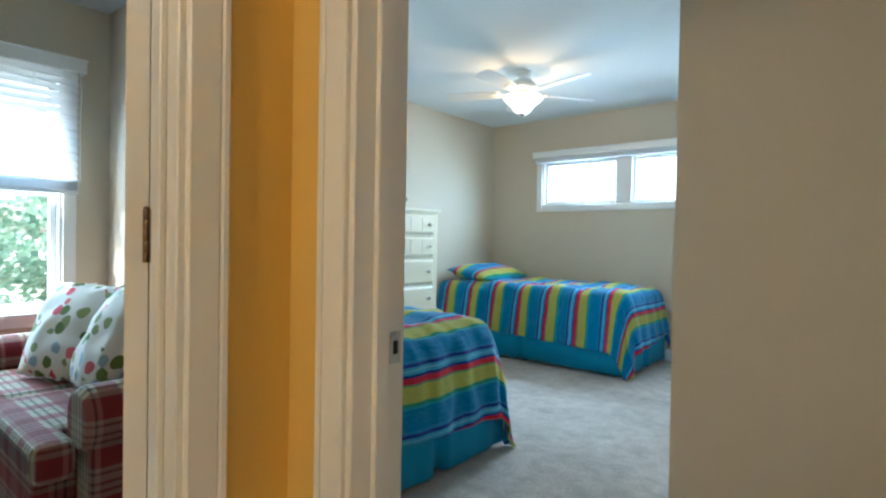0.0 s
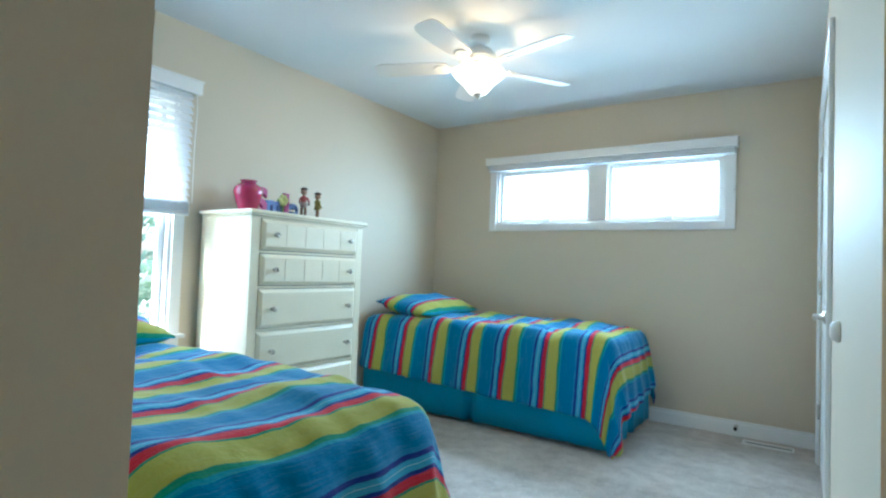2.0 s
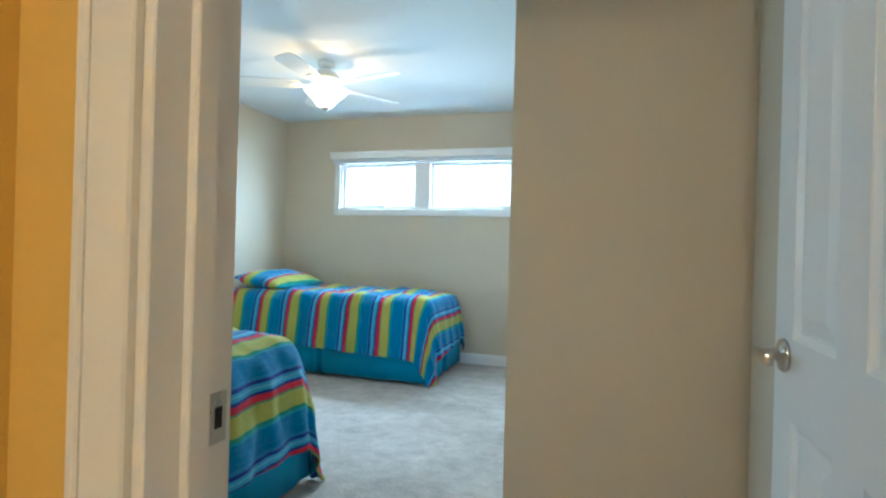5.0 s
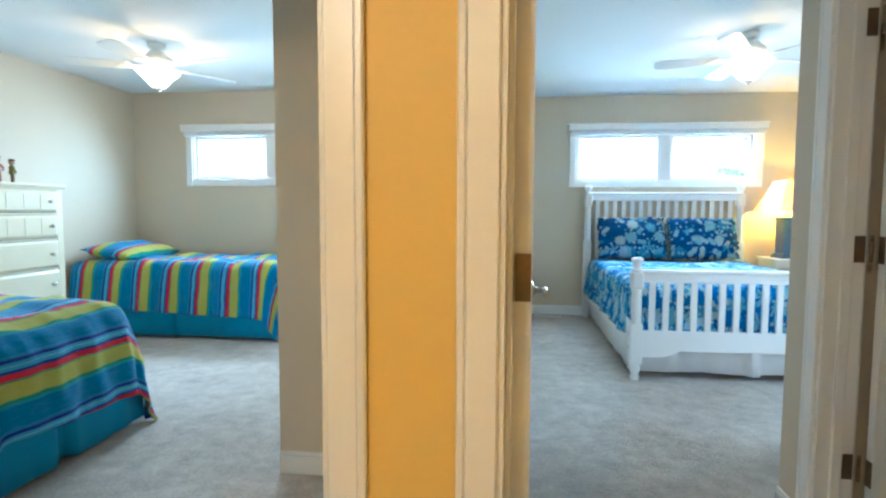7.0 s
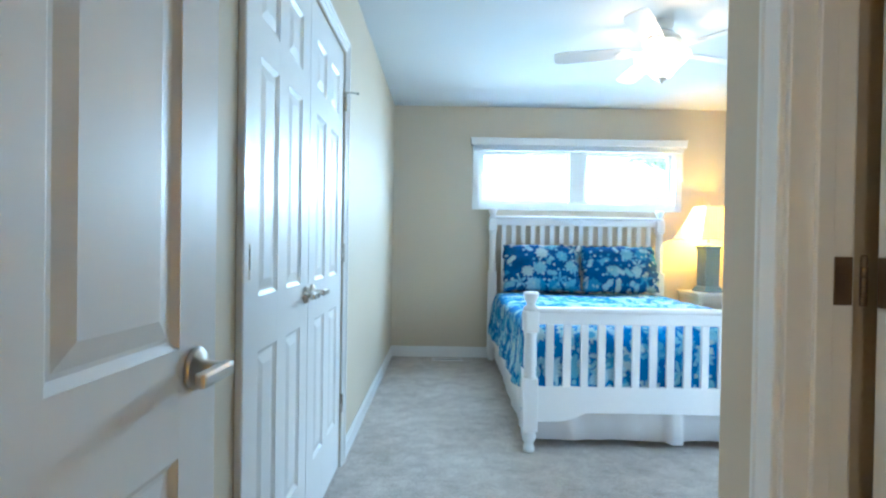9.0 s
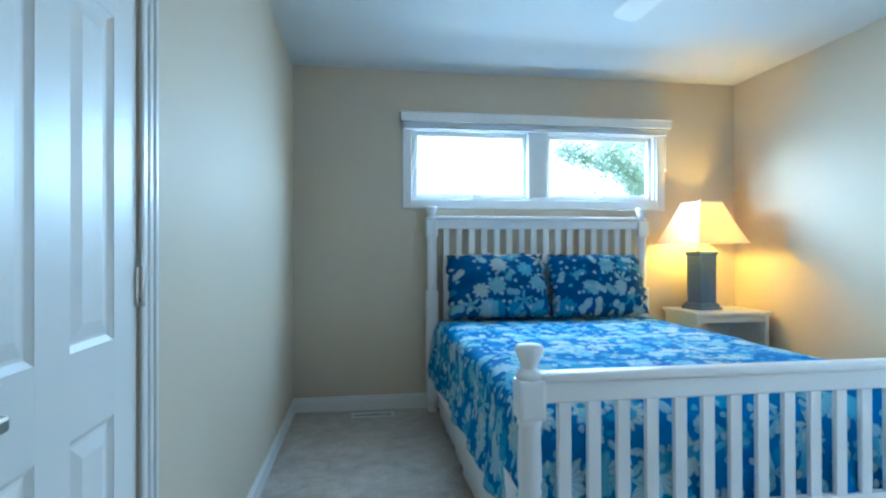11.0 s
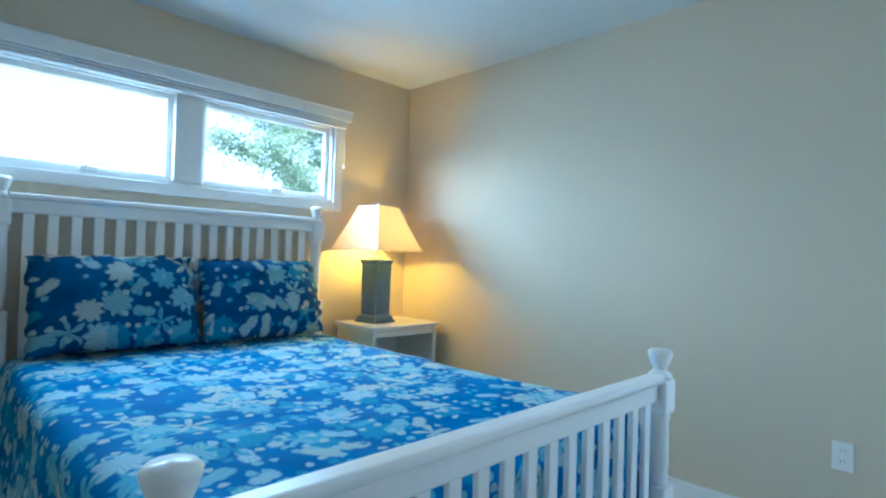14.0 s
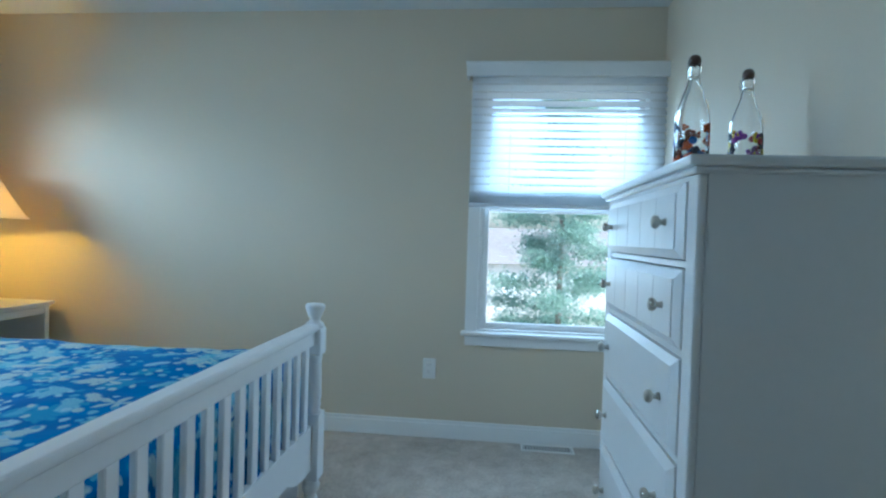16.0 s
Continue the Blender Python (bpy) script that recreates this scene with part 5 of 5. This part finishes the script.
def letter(ch, y, z, size, colour, lean):
    cu = bpy.data.curves.new("letter", "FONT")
    cu.body, cu.size, cu.extrude, cu.bevel_depth, cu.offset = ch, size, 0.012, 0.003, 0.006
    tmp = bpy.data.objects.new("letter", cu)
    scene.collection.objects.link(tmp)
    bpy.context.view_layer.update()
    me = bpy.data.meshes.new_from_object(tmp.evaluated_get(bpy.context.evaluated_depsgraph_get()))
    bpy.data.objects.remove(tmp)
    me.name = "letter"
    me.materials.clear()
    me.materials.append(surface("painted_letter_" + ch, colour, 0.4, 60, 12, 0.2, 0.05, 0.001))
    ob = new("letter", me)
    ob.parent = sign
    ob.matrix_basis = pose(0, y, z + 0.004, 90 - lean, 0, 90)
    return ob


sign = thing("word_sign", pose(XF + 0.155, 3.0, HA), "colourful wooden word sign of painted letters", "sign")
bm = bmesh.new()
soft_box(bm, -0.018, 0.018, -0.02, 0.29, 0.0, 0.012, 0.004, 1)
part("sign_base", bm, surface("blue_sign_paint", (0.10, 0.16, 0.42), 0.5, 60, 10, 0.15), sign)
for ch, y, z, size, col in (("S", -0.03, 0.012, 0.22, (0.42, 0.05, 0.20)), ("m", 0.06, 0.012, 0.17, (0.10, 0.18, 0.48)), ("i", 0.165, 0.012, 0.16, (0.22, 0.42, 0.12)), ("l", 0.20, 0.012, 0.20, (0.42, 0.07, 0.28)), ("e", 0.235, 0.012, 0.17, (0.12, 0.20, 0.50))):
    letter(ch, y, z, size, col, 0)
bm = bmesh.new()
for k in range(6):
    a = k * math.pi / 3
    tt = bmesh.new()
    lathe(tt, [(0.0, 0.0), (0.016, 0.001), (0.018, 0.005), (0.0, 0.009)], 12)
    merge(bm, tt, pose(0.02, 0.185 + 0.022 * math.cos(a), 0.115 + 0.022 * math.sin(a), 0, 90, 0))
part("flower", bm, surface("pale_yellow_petal_paint", (0.62, 0.68, 0.30), 0.5, 60, 10, 0.1), sign, "pale yellow painted flower")


def swing_bottle(m, palette, seed, label):
    """A swing-top bottle: clear glass, stopper, wire bail, painted flowers on the lower half."""
    t = thing("bottle", m, label, "bottle", "bottles on the chest")
    bm = bmesh.new()
    outer = [(0.0, 0.0), (0.040, 0.0), (0.044, 0.006), (0.044, 0.150), (0.042, 0.172), (0.032, 0.205), (0.020, 0.238), (0.0155, 0.262), (0.0155, 0.282), (0.0185, 0.286), (0.0185, 0.296), (0.0145, 0.298)]
    inner = [(0.0120, 0.298), (0.0120, 0.262), (0.0165, 0.238), (0.0285, 0.205), (0.0385, 0.172), (0.0405, 0.150), (0.0405, 0.012), (0.0, 0.010)]
    lathe(bm, outer + inner, 28)
    part("glass", bm, M_GLASS, t, "clear glass body")
    bm = bmesh.new()
    lathe(bm, [(0.0, 0.290), (0.011, 0.292), (0.0125, 0.300), (0.0165, 0.303), (0.0165, 0.312), (0.012, 0.322), (0.006, 0.326), (0.0, 0.326)], 16)
    part("stopper", bm, surface("dark_stopper", (0.09, 0.05, 0.035), 0.4, 60, 10, 0.2), t, "dark round stopper")
    bm = bmesh.new()
    for s in (-1, 1):
        tube(bm, [(0.0, s * 0.020, 0.262), (0.008, s * 0.022, 0.284), (0.0, s * 0.019, 0.306), (0, s * 0.004, 0.318)], 0.0013, 6)
    lathe(bm, [(0.0158, 0.264), (0.0178, 0.266), (0.0158, 0.268)], 16)
    part("wire_bail", bm, M_NICKEL, t)
    rnd = random.Random(seed)
    for k in range(64):
        a = rnd.uniform(0, 2 * math.pi)
        z = rnd.uniform(0.012, 0.135)
        bm = bmesh.new()
        petals = rnd.choice((3, 5, 5, 6))
        rr = rnd.uniform(0.006, 0.013)
        for q in range(petals):
            b = 2 * math.pi * q / petals
            tt = bmesh.new()
            lathe(tt, [(0.0, 0.0007), (rr * 0.62, 0.0005), (rr * 0.62, 0.0), (0.0, 0.0)], 8)
            merge(bm, tt, pose(rr * 0.7 * math.cos(b), rr * 0.7 * math.sin(b), 0))
        # wrap the flat flower round the bottle
        for v in bm.verts:
            ang = a + v.co.x / 0.0446
            rad = 0.0443 + v.co.z
            zz = max(0.004, z + v.co.y)
            v.co = (rad * math.cos(ang), rad * math.sin(ang), zz)
        part("painted_flower", bm, rnd.choice(palette), t)
    return t


INK = [surface("glass_paint", c, 0.3, 60, 10, 0.1) for c in ((0.02, 0.04, 0.28), (0.05, 0.16, 0.42), (0.55, 0.10, 0.02), (0.02, 0.02, 0.04), (0.45, 0.03, 0.05), (0.60, 0.42, 0.03), (0.20, 0.04, 0.30))]
CHZ = 1.345
swing_bottle(pose(2.44, 2.19, CHZ, 0, 0, 40), INK[:4] + INK[2:3], 5, "clear swing-top bottle painted with blue and orange flowers")
swing_bottle(pose(2.56, 2.00, CHZ, 0, 0, 120), INK[3:], 11, "clear swing-top bottle painted with red and yellow flowers")


# ---- fixtures ----
def floor_vent(m, w, label):
    t = thing("floor_vent", m, label, "floor vent", "floor vents")
    bm = bmesh.new()
    soft_box(bm, 0, w, 0, 0.012, 0, 0.007, 0.002, 1)
    soft_box(bm, 0, w, 0.088, 0.10, 0, 0.007, 0.002, 1)
    soft_box(bm, 0, 0.012, 0.012, 0.088, 0, 0.007, 0.002, 1)
    soft_box(bm, w - 0.012, w, 0.012, 0.088, 0, 0.007, 0.002, 1)
    part("vent_frame", bm, M_PLASTIC, t)
    bm = bmesh.new()
    box(bm, 0.01, w - 0.01, 0.01, 0.09, 0.0005, 0.002)
    part("backing", bm, M_DARK, t)
    sb = bmesh.new()
    soft_box(sb, -0.0035, 0.0035, 0.012, 0.088, 0.002, 0.0062, 0.001, 1)
    me = mesh_from(sb, "slat", M_PLASTIC)
    n = 17
    for i in range(n):
        put("slat", me, t, (0.02 + (w - 0.04) * i / (n - 1), 0, 0))
    return t


floor_vent(pose(-0.78, YA - 0.19, 0.001), 0.29, "cream metal floor vent set in the carpet by the wall")
floor_vent(pose(XE - 0.12, 2.53, 0.001, 0, 0, -90), 0.29, "cream metal floor vent set in the carpet under the window")
floor_vent(pose(0.98, YB - 0.19, 0.001), 0.29, "cream metal floor vent set in the carpet beside the bed")


def wall_plate(m, label, slots, category):
    """A cover plate on the plane y = 0, standing out to -y."""
    t = thing("wall_plate", m, label, category)
    w = 0.075 if slots[0] == "outlet" else 0.122
    h = 0.118
    bm = bmesh.new()
    soft_box(bm, -w / 2, w / 2, -0.006, 0.0, -h / 2, h / 2, 0.004, 2)
    part("cover", bm, M_PLASTIC, t)
    if slots[0] == "outlet":
        for z in (-0.021, 0.021):
            bm = bmesh.new()
            soft_box(bm, -0.017, 0.017, -0.0085, -0.005, z - 0.014, z + 0.014, 0.003, 2)
            o = part("socket", bm, M_PLASTIC, t)
            bm = bmesh.new()
            for x in (-0.006, 0.006):
                box(bm, x - 0.001, x + 0.001, -0.0089, -0.0083, z - 0.002, z + 0.007)
            part("slot", bm, M_DARK, o)
    else:
        for x in (-0.024, 0.024):
            bm = bmesh.new()
            tt = bmesh.new()
            soft_box(tt, -0.016, 0.016, -0.005, 0.001, -0.033, 0.033, 0.002, 1)
            merge(bm, tt, pose(x, -0.0065, 0, 4 if x < 0 else -4, 0, 0))
            part("rocker", bm, M_PLASTIC, t)
    return t


wall_plate(pose(XE, 3.065, 0.40, 0, 0, -90) @ pose(0, 0, 0, 0, 0, 0), "white duplex outlet plate on the beige wall", ("outlet",), "outlet")
sw = wall_plate(pose(-1.15, 0.92, 1.13, 0, 0, 90), "white double rocker switch plate on the wall", ("switch",), "light switch")


def strike(place, rz):
    t = thing("strike_plate", pose(*place, 0, 0, rz), "worn metal strike plate let into the door jamb", "strike plate", "strike plates")
    bm = bmesh.new()
    soft_box(bm, -0.014, 0.014, -0.0018, 0.0, -0.029, 0.029, 0.001, 1)
    part("plate", bm, M_NICKEL, t)
    bm = bmesh.new()
    box(bm, -0.006, 0.006, -0.0022, -0.0017, -0.012, 0.012)
    part("latch_hole", bm, M_DARK, t)


strike((A_D[0] + 0.018, YR - 0.022, 0.912), 90)
strike((B_D[1] - 0.018, YR - 0.016, 0.90), -90)


def door_stop(m, label):
    t = thing("door_stop", m, label, "door stop")
    bm = bmesh.new()
    tt = bmesh.new()
    lathe(tt, [(0.0, 0.0), (0.016, 0.0), (0.014, 0.006), (0.006, 0.010), (0.005, 0.055)], 12)
    merge(bm, tt, pose(0, 0, 0, 90, 0, 0))
    part("stem", bm, M_NICKEL, t)
    bm = bmesh.new()
    tt = bmesh.new()
    lathe(tt, [(0.0, 0.053), (0.011, 0.055), (0.013, 0.070), (0.008, 0.078), (0.0, 0.079)], 12)
    merge(bm, tt, pose(0, 0, 0, 90, 0, 0))
    part("rubber_tip", bm, M_DARK, t)


door_stop(pose(-0.83, YA - 0.015, 0.065), "small metal door stop with dark tip on the baseboard")
bm = bmesh.new()
tt = bmesh.new()
lathe(tt, [(0.0, 0.0), (0.030, 0.0), (0.032, 0.006), (0.028, 0.018), (0.018, 0.024), (0.0, 0.026)], 20)
merge(bm, tt, pose(0, 0, 0, 0, -90, 0))
wb = part("wall_bumper", bm, M_PLASTIC)
wb.matrix_basis = pose(-0.366, 2.86, 0.95)
tagged(wb, "round white plastic wall bumper for the door handle", "wall bumper")
# hinge-pin stop on the far closet leaf
bm = bmesh.new()
tube(bm, [(0, 0, 0), (0.02, -0.004, 0.002), (0.055, -0.006, 0.0)], 0.004, 8)
lathe(bm, [(0.0, -0.006), (0.007, -0.005), (0.007, 0.005), (0.0, 0.006)], 10, (0.06, -0.006))
hs = part("hinge_pin_stop", bm, M_NICKEL)
hs.matrix_basis = pose(0.578, 3.215, 1.845, 0, 0, 20)
tagged(hs, "small bent metal stop on the closet hinge pin", "door stop")


# ---- den: plaid sofa under the window ----
def sofa(m, label):
    """Rolled-arm sofa: back along y = 0, seat towards -y, from x = 0 to w."""
    w, d = 1.55, 0.70
    t = thing("sofa", m, label, "sofa")

    def rolled(x):
        bm = bmesh.new()
        soft_box(bm, x - 0.09, x + 0.09, -d + 0.14, -0.02, 0.06, 0.46, 0.03, 3)
        tt = bmesh.new()
        n = 20
        rr = 0.115
        prev = None
        ends = []
        for y in (-d + 0.12, -d + 0.145, -0.03):
            ring = [tt.verts.new((x + (rr if y > -d + 0.13 else rr - 0.02) * math.cos(2 * math.pi * k / n), y, 0.47 + (rr if y > -d + 0.13 else rr - 0.02) * math.sin(2 * math.pi * k / n))) for k in range(n)]
            if prev:
                for k in range(n):
                    f = tt.faces.new((prev[k], prev[(k + 1) % n], ring[(k + 1) % n], ring[k]))
                    f.smooth = True
            ends.append(ring)
            prev = ring
        tt.faces.new(ends[0])
        tt.faces.new(ends[-1])
        merge(bm, tt)
        part("arm", bm, M_PLAID, t)

    rolled(0.10)
    rolled(w - 0.10)
    bm = bmesh.new()
    soft_box(bm, 0.19, w - 0.19, -d + 0.02, -0.05, 0.08, 0.29, 0.02, 2)
    part("seat_base", bm, M_PLAID, t)
    mid = w / 2
    for x0, x1 in ((0.195, mid - 0.004), (mid + 0.004, w - 0.195)):
        bm = bmesh.new()
        soft_box(bm, x0, x1, -d - 0.015, -0.16, 0.292, 0.43, 0.055, 4)
        fx0, fx1 = (0.03, x1) if x0 < mid else (x0, w - 0.03)
        soft_box(bm, fx0, fx1, -d - 0.02, -d + 0.11, 0.29, 0.432, 0.055, 4)
        part("seat_cushion", bm, M_PLAID, t)
    bm = bmesh.new()
    soft_box(bm, 0.18, w - 0.18, -0.19, -0.03, 0.30, 0.82, 0.07, 4)
    part("backrest", bm, M_PLAID, t)
    for x in (0.1, w - 0.1):
        for y in (-d + 0.07, -0.08):
            bm = bmesh.new()
            lathe(bm, [(0.018, 0.0), (0.024, 0.03), (0.028, 0.07)], 12, (x, y))
            part("leg", bm, M_DARK, t)
    return t


SOFA = pose(-3.35, 1.10, 0)
sofa(SOFA, "red and cream plaid sofa with rolled arms under the window")
for x, y, rz, sd, lab in ((0.62, -0.36, 22, 2.2, "cream throw cushion printed with red and green flowers"), (1.02, -0.33, -4, 7.7, "second floral throw cushion leaning on the sofa back")):
    c = new("throw_cushion", cushion_mesh("throw_cushion", 0.46, 0.46, 0.17, M_FLORAL, sd, 0.004))
    c.matrix_basis = SOFA @ pose(x, y, 0.655, 64, 0, rz)
    tagged(c, lab, "cushion", "floral cushions")


# ---- outdoors ----
M_GRASS = surface("dry_lawn_and_gravel", (0.34, 0.33, 0.25), 0.95, 8, 0.15, 0.25, 0.4, 0.05)
bm = bmesh.new()
box(bm, -900, 900, -900, 900, -3.4, -3.2)
tagged(part("ground", bm, M_GRASS), "pale dry lawn far below the upper windows", "ground", "", "structure")


def leaf_material(name, lo, hi):
    m, nt, b = nodes_of(name)
    g = nt.nodes.new("ShaderNodeNewGeometry")
    c = ramp_of(nt, g.outputs["Random Per Island"], [(0.0, lo), (1.0, hi)])
    nt.links.new(c, b.inputs["Base Color"])
    b.inputs["Roughness"].default_value = 0.6
    t = nt.nodes.new("ShaderNodeBsdfTranslucent")
    nt.links.new(c, t.inputs[0])
    mx = nt.nodes.new("ShaderNodeMixShader")
    mx.inputs[0].default_value = 0.55
    nt.links.new(b.outputs[0], mx.inputs[1])
    nt.links.new(t.outputs[0], mx.inputs[2])
    nt.links.new(mx.outputs[0], nt.nodes["Material Output"].inputs[0])
    return m


M_PINE = leaf_material("pine_needles", (0.18, 0.32, 0.25), (0.38, 0.54, 0.44))
M_LEAF = leaf_material("broad_leaves", (0.18, 0.32, 0.22), (0.40, 0.52, 0.38))
M_BARK = surface("bark", (0.26, 0.22, 0.18), 0.95, 20, 3, 0.3, 0.6, 0.02, stretch=(1, 1, 0.2))


def tree(x, y, h, spread, seed, needles, label, leaf=0.11, count=3200, low=0.12):
    """Trunk, limbs and a ragged crown of small leaves grouped in clumps along the limbs."""
    rnd = random.Random(seed)
    t = thing("tree", pose(x, y, -3.2), label, "tree", "trees outside")
    bm = bmesh.new()
    tube(bm, [(0, 0, 0), (0.03, 0.02, h * 0.3), (-0.04, 0.03, h * 0.6), (0.02, 0, h * 0.95)], 0.05 + h * 0.004, 9)
    for v in bm.verts:
        k = 1 - 0.85 * v.co.z / h
        v.co.x *= k
        v.co.y *= k
    tips = []
    n = 46 if needles else 34
    for i in range(n):
        z = h * (low + (0.97 - low) * i / n)
        f = (z / h - low) / (1 - low)
        reach = spread * ((1 - f) ** 0.8 if needles else math.sin(math.pi * (0.18 + 0.8 * f))) * rnd.uniform(0.55, 1.1)
        a = i * 2.4 + rnd.uniform(-0.5, 0.5)
        e = (math.cos(a) * reach, math.sin(a) * reach, z + reach * (0.05 if needles else 0.4))
        mid = (e[0] * 0.5, e[1] * 0.5, (z + e[2]) / 2 - 0.04 * reach)
        tube(bm, [(0, 0, z), mid, e], 0.006, 5)
        for k in (0.35, 0.6, 0.8, 1.0):
            tips.append((e[0] * k, e[1] * k, z + (e[2] - z) * k, 0.10 + 0.05 * spread * (1.1 - 0.5 * k)))
    part("trunk", bm, M_BARK, t)
    verts, faces = [], []
    for i in range(count):
        cx, cy, cz, r = rnd.choice(tips)
        p = Vector((cx + rnd.gauss(0, r), cy + rnd.gauss(0, r), cz + rnd.gauss(0, r * 0.55)))
        d = Vector((rnd.gauss(0, 1), rnd.gauss(0, 1), rnd.gauss(0, 0.7))).normalized()
        s = d.orthogonal().normalized()
        ln = leaf * rnd.uniform(0.7, 1.5)
        wd = ln * (0.22 if needles else 0.45)
        b = len(verts)
        verts += [p, p + d * ln * 0.5 + s * wd, p + d * ln, p + d * ln * 0.5 - s * wd]
        faces.append((b, b + 1, b + 2, b + 3))
    me = bpy.data.meshes.new("crown")
    me.from_pydata([tuple(v) for v in verts], [], faces)
    me.materials.append(M_PINE if needles else M_LEAF)
    ob = new("crown", me)
    ob.parent = t
    return t


tree(10.6, 1.55, 7.6, 1.7, 4, True, "tall ragged pine tree outside the side window", 0.055, 62000)
tree(17.5, 7.6, 7.0, 3.0, 9, False, "broad leafy tree further down the street", 0.13, 9000)
tree(7.2, 12.0, 8.4, 2.5, 21, False, "broad leafy tree behind the house", 0.06, 60000)
tree(-9.0, 2.6, 6.2, 2.6, 33, False, "leafy green tree outside the den window", 0.09, 18000, 0.05)
tree(-11.5, -1.0, 6.8, 3.0, 35, False, "leafy green tree outside the den window", 0.10, 15000, 0.05)
tree(-12.0, 5.4, 6.4, 2.8, 37, False, "leafy green tree outside the den window", 0.10, 14000, 0.05)


def far_house(m, w, d, h, label):
    t = thing("house", m, label, "house", "houses down the street")
    bm = bmesh.new()
    box(bm, 0, w, 0, d, 0, h)
    part("wall", bm, surface("pale_siding", (0.62, 0.62, 0.60), 0.7, 20, 0.6, 0.06, 0.2, 0.01), t)
    bm = bmesh.new()
    v = [bm.verts.new(p) for p in ((-0.4, -0.4, h), (w + 0.4, -0.4, h), (w + 0.4, d + 0.4, h), (-0.4, d + 0.4, h), (-0.4, d / 2, h + 2.0), (w + 0.4, d / 2, h + 2.0))]
    for f in ((0, 1, 5, 4), (2, 3, 4, 5), (0, 4, 3), (1, 2, 5), (0, 3, 2, 1)):
        bm.faces.new([v[i] for i in f])
    part("roof", bm, surface("grey_shingles", (0.22, 0.21, 0.20), 0.9, 6, 0.8, 0.2, 0.3, 0.02), t)
    for x in (0.2, 0.5, 0.8):
        bm = bmesh.new()
        soft_box(bm, w * x - 0.5, w * x + 0.5, -0.05, 0.0, 1.1, 2.5, 0.02, 1)
        wn = part("window", bm, M_TRIM, t)
        bm = bmesh.new()
        box(bm, w * x - 0.42, w * x + 0.42, -0.058, -0.05, 1.18, 2.42)
        part("pane", bm, M_SHADEBAND, wn)
    return t


far_house(pose(30, 4.0, -3.2, 0, 0, -80), 11, 7, 3.0, "pale single-storey house with grey roof across the street")
far_house(pose(31, 20.0, -3.2, 0, 0, -95), 10, 7, 3.0, "pale single-storey house with grey roof across the street")
